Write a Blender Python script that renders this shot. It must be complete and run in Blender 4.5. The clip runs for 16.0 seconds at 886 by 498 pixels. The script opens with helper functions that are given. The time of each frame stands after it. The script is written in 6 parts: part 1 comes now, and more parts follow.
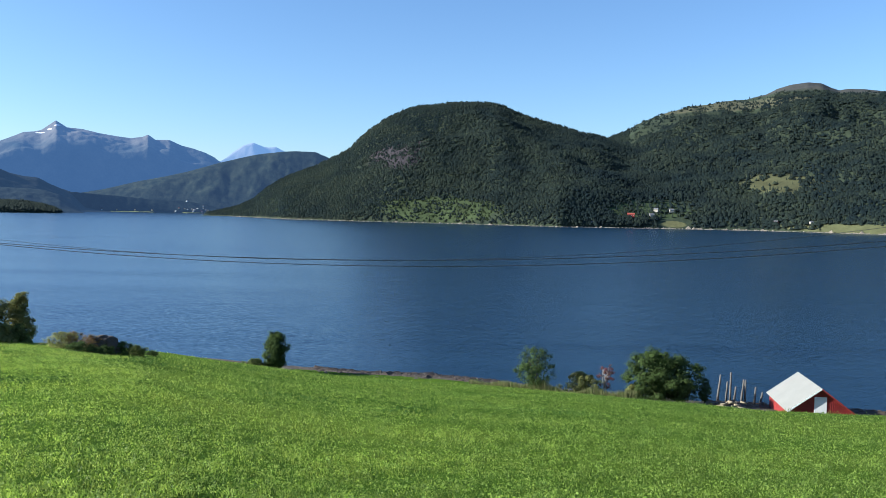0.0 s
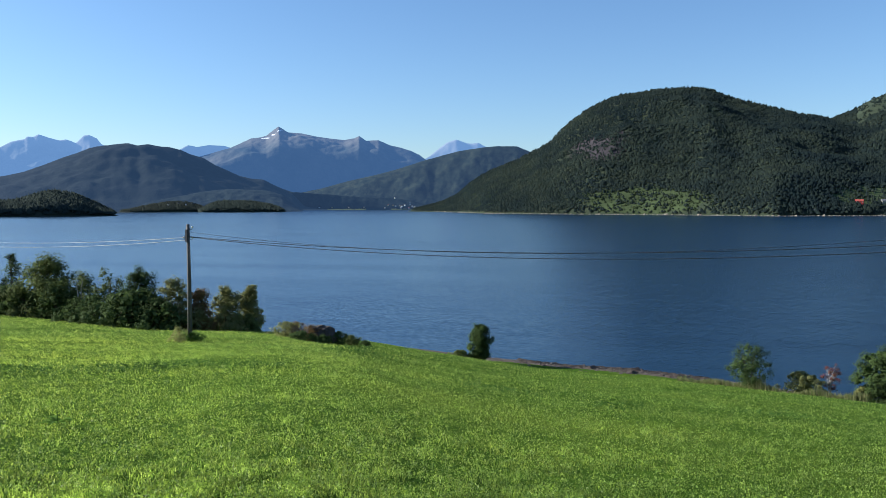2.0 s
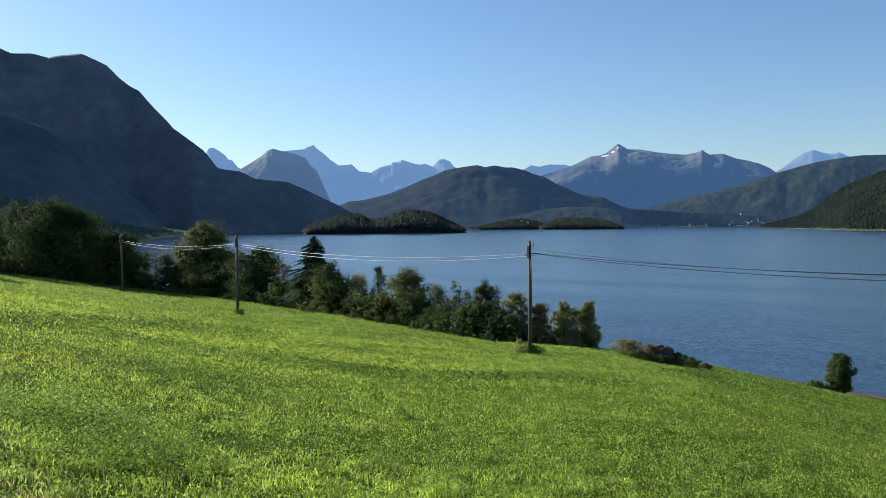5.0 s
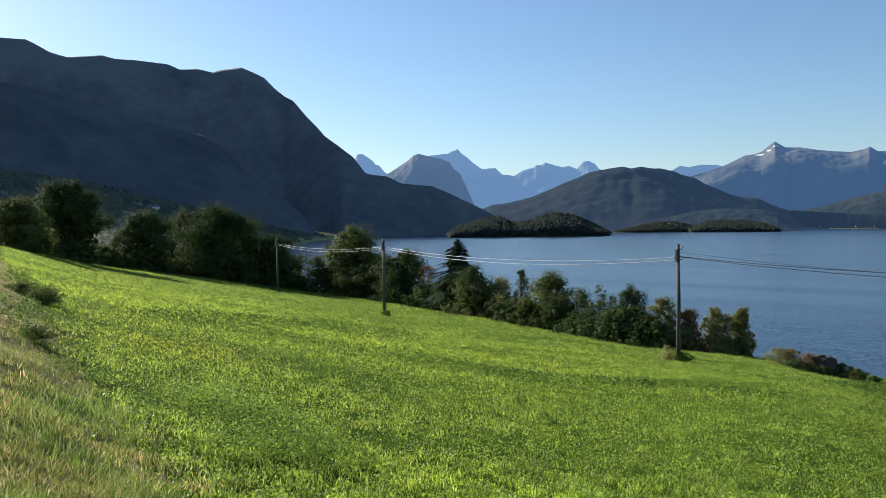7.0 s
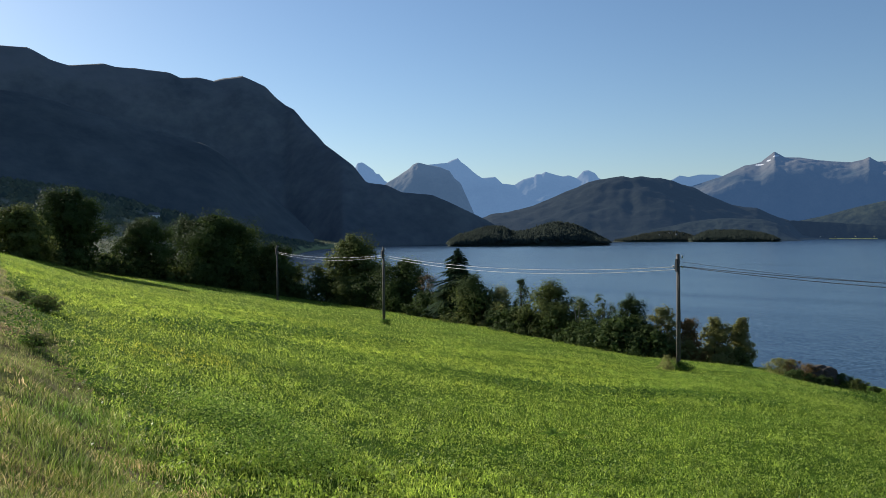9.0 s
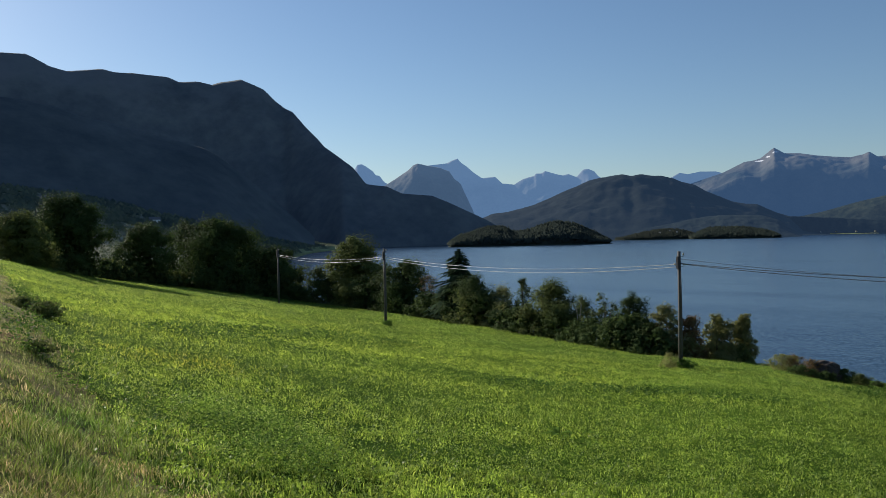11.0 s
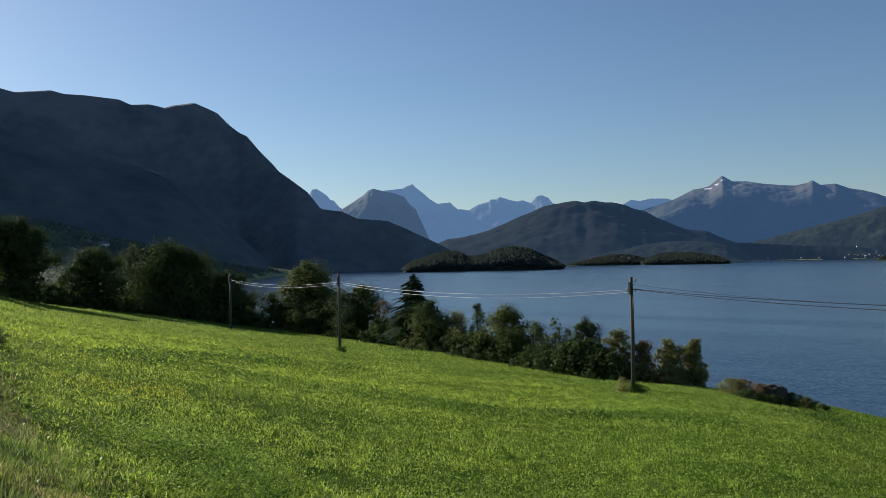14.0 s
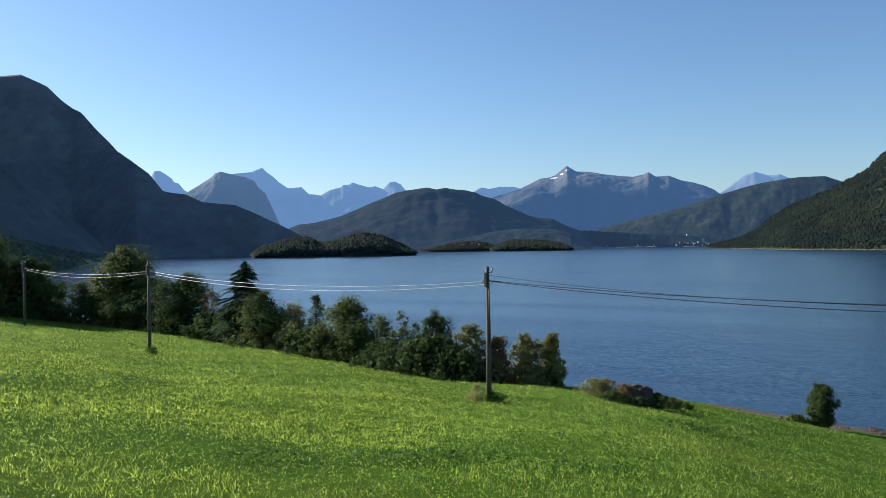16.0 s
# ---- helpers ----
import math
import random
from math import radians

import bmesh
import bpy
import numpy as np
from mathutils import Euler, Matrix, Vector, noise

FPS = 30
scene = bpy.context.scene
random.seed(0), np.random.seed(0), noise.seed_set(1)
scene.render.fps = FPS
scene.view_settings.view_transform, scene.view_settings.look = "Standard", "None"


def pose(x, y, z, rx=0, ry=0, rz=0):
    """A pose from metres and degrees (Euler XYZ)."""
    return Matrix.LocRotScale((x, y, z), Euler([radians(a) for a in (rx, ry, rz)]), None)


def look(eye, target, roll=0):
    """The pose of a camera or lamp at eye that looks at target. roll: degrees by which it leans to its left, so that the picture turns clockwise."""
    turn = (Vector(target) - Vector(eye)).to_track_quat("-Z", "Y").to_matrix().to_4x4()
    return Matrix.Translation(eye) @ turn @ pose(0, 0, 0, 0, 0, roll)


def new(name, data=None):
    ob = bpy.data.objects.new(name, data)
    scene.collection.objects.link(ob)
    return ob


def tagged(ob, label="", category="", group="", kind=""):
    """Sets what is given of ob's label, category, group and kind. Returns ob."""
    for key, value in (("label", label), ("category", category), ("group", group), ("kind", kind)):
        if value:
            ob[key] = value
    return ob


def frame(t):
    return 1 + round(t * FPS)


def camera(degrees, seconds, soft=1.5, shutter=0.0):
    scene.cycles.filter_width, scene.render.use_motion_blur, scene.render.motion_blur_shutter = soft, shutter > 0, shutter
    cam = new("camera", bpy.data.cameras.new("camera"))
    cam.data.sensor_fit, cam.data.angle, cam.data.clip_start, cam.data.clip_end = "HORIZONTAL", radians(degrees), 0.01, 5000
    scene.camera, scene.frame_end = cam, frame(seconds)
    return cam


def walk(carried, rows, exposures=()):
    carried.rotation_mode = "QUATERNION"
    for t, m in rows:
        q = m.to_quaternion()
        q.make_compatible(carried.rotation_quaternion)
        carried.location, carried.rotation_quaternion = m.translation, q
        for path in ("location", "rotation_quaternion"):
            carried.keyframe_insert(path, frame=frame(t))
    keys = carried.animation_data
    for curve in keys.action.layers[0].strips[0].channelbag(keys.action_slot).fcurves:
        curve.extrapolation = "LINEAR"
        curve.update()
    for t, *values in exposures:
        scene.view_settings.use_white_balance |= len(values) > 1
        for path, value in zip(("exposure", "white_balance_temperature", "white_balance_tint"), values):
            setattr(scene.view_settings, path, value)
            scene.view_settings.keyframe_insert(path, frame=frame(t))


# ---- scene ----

EYE = 22.0  # height of the eye above the fjord, metres
EYE0 = Vector((0.0, 0.0, EYE))
cam = camera(56.5, 16.0, soft=0.7)


def aim(yaw, pitch, roll, eye=EYE0):
    """A camera pose from degrees: yaw to the left of +y, pitch up, lean to the left."""
    a, p = radians(yaw), radians(pitch)
    way = Vector((-math.sin(a) * math.cos(p), math.cos(a) * math.cos(p), math.sin(p)))
    return look(eye, eye + way * 100.0, roll)


ROWS = [
    (0.0, 0.03, -2.48, 1.14), (0.5, 3.44, -2.53, 0.96), (1.0, 7.11, -2.72, 0.53), (1.5, 10.45, -3.09, 0.05),
    (2.0, 14.01, -3.07, -0.13), (2.5, 18.43, -2.78, -0.20), (3.0, 22.76, -2.57, -0.50), (3.5, 26.14, -2.40, -0.60),
    (4.0, 29.47, -2.38, -0.47), (4.5, 32.89, -2.21, -0.26), (5.0, 37.20, -1.77, -0.42), (5.2, 39.11, -1.70, -0.68),
    (6.0, 44.4, -1.58, -0.70), (7.3, 47.47, -1.32, -0.65), (7.5, 47.63, -1.21, -0.71), (8.0, 47.73, -1.12, -1.13),
    (8.5, 47.44, -0.98, -0.96), (9.0, 47.11, -0.85, -0.42), (10.2, 46.95, -0.83, -0.9), (11.3, 47.40, -0.83, -1.45),
    (11.5, 47.85, -0.89, -1.47), (12.0, 49.59, -0.69, -1.39), (12.5, 50.47, 0.06, -1.28), (13.0, 49.90, 0.94, -1.29),
    (13.5, 48.02, 1.37, -0.98), (14.0, 44.00, 0.89, -1.08), (14.5, 38.45, 0.07, -0.82), (15.0, 35.04, -0.08, -0.50),
    (15.5, 33.50, -0.09, -0.80), (15.6, 33.4, -0.10, -0.80),
]
# a push forward in place of a lens zoom at the end: share of the way, yaw, pitch, roll
ZOOM_PUSH = Vector((-5.5, 8.3, 0.0))
LAST = [(15.7, 0.15, 33.45, -0.12, -0.8), (15.8, 0.46, 33.6, -0.18, -0.8), (15.9, 0.74, 33.75, -0.23, -0.82), (16.0, 1.0, 33.79, -0.25, -0.83)]
EXPOSURES = [(0, 1.23, 5590, 9), (1, 1.2, 5640, 9), (2, 1.0, 5690, 9), (3, 0.81, 5740, 9), (4, 0.95, 5890, 9), (4.5, 0.93, 5960, 9), (5, 0.87, 6040, 9), (5.2, 0.86, 6290, 9), (7.3, 0.86, 6290, 9), (7.5, 0.84, 6290, 9), (8, 0.27, 6290, 9), (8.5, 0.37, 6290, 9), (9, 0.53, 6290, 9), (11.3, 0.32, 6290, 9), (11.5, 0.33, 6290, 9), (12.5, 0.35, 6290, 9), (13.5, 0.28, 6290, 9), (14.5, 0.31, 6190, 9), (15.5, 0.46, 5940, 9), (16, 0.83, 5890, 9)]
walk(cam, [(t, aim(a, p, r)) for t, a, p, r in ROWS] + [(t, aim(a, p, r, EYE0 + ZOOM_PUSH * k)) for t, k, a, p, r in LAST], EXPOSURES)

# ---- light: a low clear sun from the left, and the sky ----
SUN_AZ, SUN_EL = 95.0, 25.0
sun_dir = Vector((-math.sin(radians(SUN_AZ)) * math.cos(radians(SUN_EL)), math.cos(radians(SUN_AZ)) * math.cos(radians(SUN_EL)), math.sin(radians(SUN_EL))))
sun = new("sun", bpy.data.lights.new("sun", "SUN"))
sun.data.energy, sun.data.angle, sun.data.color = 5.0, radians(0.55), (1.0, 0.92, 0.78)
sun.matrix_world = look(sun_dir * 500, (0, 0, 0))
world = bpy.data.worlds.new("sky")
scene.world = world
world.use_nodes = True
wn = world.node_tree.nodes
sky = wn.new("ShaderNodeTexSky")
sky.sky_type = "NISHITA"
sky.sun_disc = False
sky.sun_elevation, sky.sun_rotation = radians(SUN_EL), radians(-SUN_AZ)
sky.altitude, sky.air_density, sky.dust_density, sky.ozone_density = 50, 1.0, 0.42, 3.8
world.node_tree.links.new(sky.outputs[0], wn["Background"].inputs["Color"])
wn["Background"].inputs["Strength"].default_value = 0.075


# ---- materials ----
def material(name):
    m = bpy.data.materials.new(name)
    m.use_nodes = True
    nt = m.node_tree
    return m, nt, nt.nodes["Principled BSDF"]


def node(nt, kind, inputs=(), **props):
    n = nt.nodes.new(kind)
    for k, v in props.items():
        setattr(n, k, v)
    for k, v in dict(inputs).items():
        if hasattr(v, "is_output"):
            nt.links.new(v, n.inputs[k])
        else:
            n.inputs[k].default_value = v
    return n


def ramp(nt, fac, *stops):
    n = nt.nodes.new("ShaderNodeValToRGB")
    while len(n.color_ramp.elements) < len(stops):
        n.color_ramp.elements.new(0.5)
    for e, (p, c) in zip(n.color_ramp.elements, stops):
        e.position, e.color = p, (*c, 1) if len(c) == 3 else c
    nt.links.new(fac, n.inputs[0])
    return n.outputs[0]


def place(nt):
    return node(nt, "ShaderNodeNewGeometry").outputs["Position"]


def noise_of(nt, vec, scale, detail=4.0, rough=0.55, dist=0.0):
    return node(nt, "ShaderNodeTexNoise", {"Vector": vec, "Scale": scale, "Detail": detail, "Roughness": rough, "Distortion": dist}).outputs["Fac"]


def stretch(nt, vec, sx, sy, sz, turn=0.0):
    return node(nt, "ShaderNodeMapping", {"Vector": vec, "Scale": (sx, sy, sz), "Rotation": (0, 0, turn)}).outputs["Vector"]


def mix(nt, fac, a, b, blend="MIX"):
    n = nt.nodes.new("ShaderNodeMix")
    n.data_type, n.blend_type = "RGBA", blend
    for i, v in ((0, fac), (6, a), (7, b)):
        if hasattr(v, "is_output"):
            nt.links.new(v, n.inputs[i])
        else:
            n.inputs[i].default_value = v if i == 0 else (*v, 1)
    return n.outputs[2]


def bump(nt, bsdf, height, strength, distance):
    b = node(nt, "ShaderNodeBump", {"Height": height, "Strength": strength, "Distance": distance})
    nt.links.new(b.outputs[0], bsdf.inputs["Normal"])


def plain(name, colour, rough=0.7, metal=0.0, vary=0.25, scale=3.0, bumps=0.0):
    m, nt, b = material(name)
    p = place(nt)
    n1, n2 = noise_of(nt, p, scale), noise_of(nt, p, scale * 9)
    lo, hi = [c * (1 - vary) for c in colour], [min(1, c * (1 + vary)) for c in colour]
    c = mix(nt, 0.35, ramp(nt, n1, (0.3, lo), (0.7, hi)), ramp(nt, n2, (0.3, lo), (0.7, hi)))
    nt.links.new(c, b.inputs["Base Color"])
    b.inputs["Roughness"].default_value, b.inputs["Metallic"].default_value = rough, metal
    if bumps:
        bump(nt, b, n2, 0.6, bumps)
    return m


def leafy(name, tones, back=0.35, rough=0.75, spec=0.12, patches=0.25, drift=None, spots=(), passing=(1, 1, 1), clump=None):
    """Leaves or blades: a tone for each island, light passing through."""
    m, nt, b = material(name)
    g = node(nt, "ShaderNodeNewGeometry")
    big = noise_of(nt, g.outputs["Position"], patches, 4.0)
    n = len(tones)
    c = ramp(nt, g.outputs["Random Per Island"], *[(i / max(1, n - 1), t) for i, t in enumerate(tones)])
    c = mix(nt, 0.6, c, ramp(nt, big, (0.3, (0.6, 0.6, 0.6)), (0.7, (1.2, 1.2, 1.1))), "MULTIPLY")
    if clump:
        tuft = noise_of(nt, g.outputs["Position"], 2.6, 2.0, 0.5)
        c = mix(nt, 1.0, c, ramp(nt, tuft, (0.38, (clump[0],) * 3), (0.62, (clump[1],) * 3)), "MULTIPLY")
    if drift:
        wide = noise_of(nt, g.outputs["Position"], drift[0], 4.0, 0.65)
        c = mix(nt, 1.0, c, ramp(nt, wide, (0.36, drift[1]), (0.64, drift[2])), "MULTIPLY")
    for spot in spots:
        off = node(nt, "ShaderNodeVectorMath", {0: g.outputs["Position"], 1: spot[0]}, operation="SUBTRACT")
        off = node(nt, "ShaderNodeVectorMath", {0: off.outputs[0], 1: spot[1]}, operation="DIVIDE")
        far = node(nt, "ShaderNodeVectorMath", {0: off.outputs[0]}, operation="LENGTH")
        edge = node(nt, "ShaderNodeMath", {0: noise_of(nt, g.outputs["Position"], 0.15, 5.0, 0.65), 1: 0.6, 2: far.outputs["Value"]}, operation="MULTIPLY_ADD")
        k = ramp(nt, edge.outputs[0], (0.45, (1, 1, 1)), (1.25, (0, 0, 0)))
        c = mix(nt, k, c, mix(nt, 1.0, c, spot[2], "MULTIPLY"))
    nt.links.new(c, b.inputs["Base Color"])
    b.inputs["Roughness"].default_value = rough
    b.inputs["Specular IOR Level"].default_value = spec
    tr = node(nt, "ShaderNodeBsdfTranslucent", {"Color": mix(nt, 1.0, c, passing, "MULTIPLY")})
    ms = node(nt, "ShaderNodeMixShader", {0: back})
    nt.links.new(b.outputs[0], ms.inputs[1])
    nt.links.new(tr.outputs[0], ms.inputs[2])
    out = ms.outputs[0]
    nt.links.new(out, nt.nodes["Material Output"].inputs[0])
    return m


def hill_material(name, low, high, rock=None, rock_at=0.62, grain=0.02, haze_glow=None, haze_share=0.0, patch=None, relief=0.8):
    """Slopes: two greens at two scales, rock on heights; on distant ones emission stands in for air haze."""
    m, nt, b = material(name)
    p = place(nt)
    fine, mid, big = noise_of(nt, p, grain, 6.0, 0.65), noise_of(nt, p, grain * 0.2, 5.0, 0.6), noise_of(nt, p, grain * 0.05, 4.0)
    c = ramp(nt, fine, (0.35, low), (0.68, high))
    c = mix(nt, 0.7, c, ramp(nt, mid, (0.3, (0.55, 0.6, 0.6)), (0.72, (1.3, 1.25, 1.1))), "MULTIPLY")
    if rock:
        up = node(nt, "ShaderNodeSeparateXYZ", {0: p}).outputs[2]
        lift = node(nt, "ShaderNodeMath", {0: up, 1: rock_at[0]}, operation="SUBTRACT")
        lift = node(nt, "ShaderNodeMath", {0: lift.outputs[0], 1: rock_at[1]}, operation="DIVIDE")
        wob = node(nt, "ShaderNodeMath", {0: mid, 1: 2.4, 2: -1.2}, operation="MULTIPLY_ADD")
        lift = node(nt, "ShaderNodeMath", {0: lift.outputs[0], 1: wob.outputs[0]}, operation="ADD", use_clamp=True)
        c = mix(nt, lift.outputs[0], c, rock)
    for centre, radii, colour, soft in patch or ():
        off = node(nt, "ShaderNodeVectorMath", {0: p, 1: centre}, operation="SUBTRACT")
        off = node(nt, "ShaderNodeVectorMath", {0: off.outputs[0], 1: radii}, operation="DIVIDE")
        far = node(nt, "ShaderNodeVectorMath", {0: off.outputs[0]}, operation="LENGTH")
        wob = node(nt, "ShaderNodeMath", {0: noise_of(nt, p, 1.2 / min(radii), 5.0, 0.7), 1: soft, 2: far.outputs["Value"]}, operation="MULTIPLY_ADD")
        half = node(nt, "ShaderNodeMath", {0: wob.outputs[0], 1: 0.4}, operation="MULTIPLY")
        edge = 0.4 * (0.9 + 0.5 * soft)
        k = ramp(nt, half.outputs[0], (edge - 0.03, (1, 1, 1)), (edge + 0.03, (0, 0, 0)))
        c = mix(nt, k, c, ramp(nt, fine, (0.3, [q * 0.6 for q in colour]), (0.7, [q * 1.3 for q in colour])))
    nt.links.new(c, b.inputs["Base Color"])
    b.inputs["Roughness"].default_value = 0.9
    b.inputs["Specular IOR Level"].default_value = 0.1
    bump(nt, b, fine, relief, 0.12 / grain)
    # Emission added as air haze over distant hills; they give off no light.
    if haze_glow:
        em = node(nt, "ShaderNodeEmission", {"Color": (*haze_glow, 1), "Strength": 1.0})
        ms = node(nt, "ShaderNodeMixShader", {0: haze_share})
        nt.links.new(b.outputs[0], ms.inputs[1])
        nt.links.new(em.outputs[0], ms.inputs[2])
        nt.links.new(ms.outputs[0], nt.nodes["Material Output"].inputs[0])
    return m


def water_material():
    """Facets of small waves; slope, tilt and gloss vary with the bearing from the eye."""
    m, nt, b = material("fjord_water")
    p = place(nt)

    def facets(sx, sy, turn, detail):
        n = node(nt, "ShaderNodeTexNoise", {"Vector": stretch(nt, p, sx, sy, 1, turn), "Scale": 1.0, "Detail": detail, "Roughness": 0.6, "Distortion": 0.3})
        return node(nt, "ShaderNodeVectorMath", {0: n.outputs["Color"], 1: (0.5, 0.5, 0.5)}, operation="SUBTRACT").outputs[0]

    small, swell = facets(1.3, 3.0, 0.5, 3.0), facets(0.12, 0.4, 0.7, 3.0)
    slope = node(nt, "ShaderNodeVectorMath", {0: swell, 1: (0.16, 0.16, 0.16), 2: small}, operation="MULTIPLY_ADD").outputs[0]
    calm = noise_of(nt, stretch(nt, p, 0.0018, 0.017, 1, 0.1), 1.0, 5.0, 0.62, 0.5)
    gust = noise_of(nt, stretch(nt, p, 0.012, 0.05, 1, 0.5), 1.0, 3.0, 0.6, 0.5)
    xyz = node(nt, "ShaderNodeSeparateXYZ", {0: p})
    # x over y gives the bearing from the eye, which sets the slope
    out = node(nt, "ShaderNodeMath", {0: xyz.outputs[1], 1: 60.0}, operation="MAXIMUM").outputs[0]
    bearing = node(nt, "ShaderNodeMath", {0: xyz.outputs[0], 1: out}, operation="DIVIDE").outputs[0]
    steepness = node(nt, "ShaderNodeMapRange", {"Value": bearing, "From Min": 0.0, "From Max": -0.5, "To Min": 0.36, "To Max": 0.32}).outputs[0]
    lanes = ramp(nt, calm, (0.36, (1.35, 1.35, 1.35)), (0.5, (1.0, 1.0, 1.0)), (0.64, (0.55, 0.55, 0.55)))
    puffs = ramp(nt, gust, (0.3, (0.75, 0.75, 0.75)), (0.7, (1.25, 1.25, 1.25)))
    k = node(nt, "ShaderNodeMath", {0: node(nt, "ShaderNodeMath", {0: steepness, 1: lanes}, operation="MULTIPLY").outputs[0], 1: puffs}, operation="MULTIPLY").outputs[0]
    tilt = node(nt, "ShaderNodeVectorMath", {0: slope, "Scale": k}, operation="SCALE").outputs[0]
    flat = node(nt, "ShaderNodeVectorMath", {0: tilt, 1: (1, 1, 0)}, operation="MULTIPLY").outputs[0]
    # western facets are tilted towards the eye, fitted to its view of the sky
    eye_tilt = node(nt, "ShaderNodeMapRange", {"Value": bearing, "From Min": 0.0, "From Max": -0.4, "To Min": 0.0, "To Max": 0.04}).outputs[0]
    eye_tilt = node(nt, "ShaderNodeMath", {0: eye_tilt, 1: lanes}, operation="MULTIPLY").outputs[0]
    eyeward = node(nt, "ShaderNodeVectorMath", {0: (0.45, -0.9, 0.0), "Scale": eye_tilt}, operation="SCALE").outputs[0]
    flat = node(nt, "ShaderNodeVectorMath", {0: flat, 1: eyeward}, operation="ADD").outputs[0]
    up = node(nt, "ShaderNodeVectorMath", {0: flat, 1: (0, 0, 1)}, operation="ADD").outputs[0]
    nt.links.new(node(nt, "ShaderNodeVectorMath", {0: up}, operation="NORMALIZE").outputs[0], b.inputs["Normal"])
    nt.links.new(ramp(nt, calm, (0.35, (0.004, 0.018, 0.042)), (0.7, (0.006, 0.024, 0.052))), b.inputs["Base Color"])
    b.inputs["Roughness"].default_value = 0.2
    # Gloss falls eastward to darken the water in place of the sky's polarisation.
    gloss = node(nt, "ShaderNodeMapRange", {"Value": bearing, "From Min": -0.01, "From Max": -0.42, "To Min": 0.05, "To Max": 1.0}).outputs[0]
    nt.links.new(gloss, b.inputs["Specular IOR Level"])
    b.inputs["IOR"].default_value = 1.33
    return m


def field_material():
    m, nt, b = material("field_soil_and_sward")
    p = place(nt)
    big, mid, fine = noise_of(nt, p, 0.06, 4.0), noise_of(nt, p, 0.6, 4.0), noise_of(nt, p, 9.0, 5.0, 0.7)
    c = ramp(nt, big, (0.3, (0.055, 0.11, 0.013)), (0.55, (0.08, 0.14, 0.017)), (0.75, (0.12, 0.17, 0.022)))
    c = mix(nt, 0.6, c, ramp(nt, mid, (0.3, (0.6, 0.65, 0.6)), (0.7, (1.2, 1.15, 1.0))), "MULTIPLY")
    c = mix(nt, 0.7, c, ramp(nt, fine, (0.3, (0.4, 0.45, 0.4)), (0.7, (1.25, 1.25, 1.1))), "MULTIPLY")
    nt.links.new(c, b.inputs["Base Color"])
    b.inputs["Roughness"].default_value = 1.0
    b.inputs["Specular IOR Level"].default_value = 0.02
    bump(nt, b, fine, 1.0, 0.12)
    return m


def turf_material():
    m, nt, b = material("dry_bank_turf")
    p = place(nt)
    big, mid, fine = noise_of(nt, p, 0.3, 4.0, 0.6), noise_of(nt, p, 1.6, 5.0, 0.65), noise_of(nt, p, 14.0, 5.0, 0.7)
    c = ramp(nt, big, (0.36, (0.12, 0.155, 0.042)), (0.5, (0.24, 0.225, 0.105)), (0.64, (0.39, 0.335, 0.21)))
    worn = noise_of(nt, p, 0.55, 5.0, 0.65, 0.4)
    c = mix(nt, ramp(nt, worn, (0.52, (0, 0, 0)), (0.6, (0.85, 0.85, 0.85))), c, (0.2, 0.135, 0.09))
    c = mix(nt, 0.8, c, ramp(nt, mid, (0.32, (0.35, 0.33, 0.3)), (0.5, (1, 1, 1)), (0.72, (1.25, 1.2, 1.1))), "MULTIPLY")
    c = mix(nt, 0.8, c, ramp(nt, fine, (0.3, (0.45, 0.45, 0.4)), (0.7, (1.3, 1.25, 1.15))), "MULTIPLY")
    nt.links.new(c, b.inputs["Base Color"])
    b.inputs["Roughness"].default_value = 0.9
    b.inputs["Specular IOR Level"].default_value = 0.02
    bump(nt, b, fine, 1.0, 0.12)
    return m


M_WATER, M_FIELD = water_material(), field_material()
M_DRY = turf_material()
M_BEACH = plain("beach_stones_and_weed", (0.07, 0.05, 0.03), 0.85, 0, 0.6, 1.2, 0.1)
M_ASPHALT = plain("asphalt", (0.10, 0.10, 0.10), 0.85, 0, 0.25, 1.0, 0.01)
M_BARK = plain("bark", (0.075, 0.055, 0.04), 0.9, 0, 0.4, 5.0, 0.02)
M_PALEBARK = plain("pale_bark", (0.42, 0.38, 0.33), 0.8, 0, 0.4, 5.0, 0.02)
M_POLE = plain("weathered_pole_wood", (0.10, 0.09, 0.08), 0.85, 0, 0.4, 6.0, 0.01)
M_POST = plain("bare_post_wood", (0.12, 0.105, 0.09), 0.85, 0, 0.45, 1.2, 0.01)
M_STEEL = plain("galvanised_steel", (0.36, 0.37, 0.38), 0.45, 0.8, 0.2, 2.0)
M_DARKSTEEL = plain("dark_weathered_steel", (0.05, 0.05, 0.055), 0.6, 0.5, 0.3, 2.0)
M_PORCELAIN = plain("insulator_porcelain", (0.55, 0.5, 0.45), 0.25, 0, 0.1, 9.0)
# Paler copy of the wire: sun glint on the left spans put into colour.
M_GLINTWIRE = plain("glinting_line_wire", (0.37, 0.37, 0.37), 0.5, 0.35, 0.1, 2.0)
M_WIRE = plain("line_wire", (0.11, 0.11, 0.115), 0.36, 0.9, 0.1, 2.0)
M_ROCK = plain("grey_boulder", (0.06, 0.046, 0.036), 0.9, 0, 0.4, 1.5, 0.06)
M_WHITE = plain("white_roof_sheet", (0.25, 0.245, 0.215), 0.65, 0, 0.08, 0.7)
M_RED = plain("red_boarding", (0.24, 0.022, 0.018), 0.7, 0, 0.2, 1.5)
M_WHITEWOOD = plain("white_boards", (0.75, 0.75, 0.72), 0.6, 0, 0.08, 2.0)
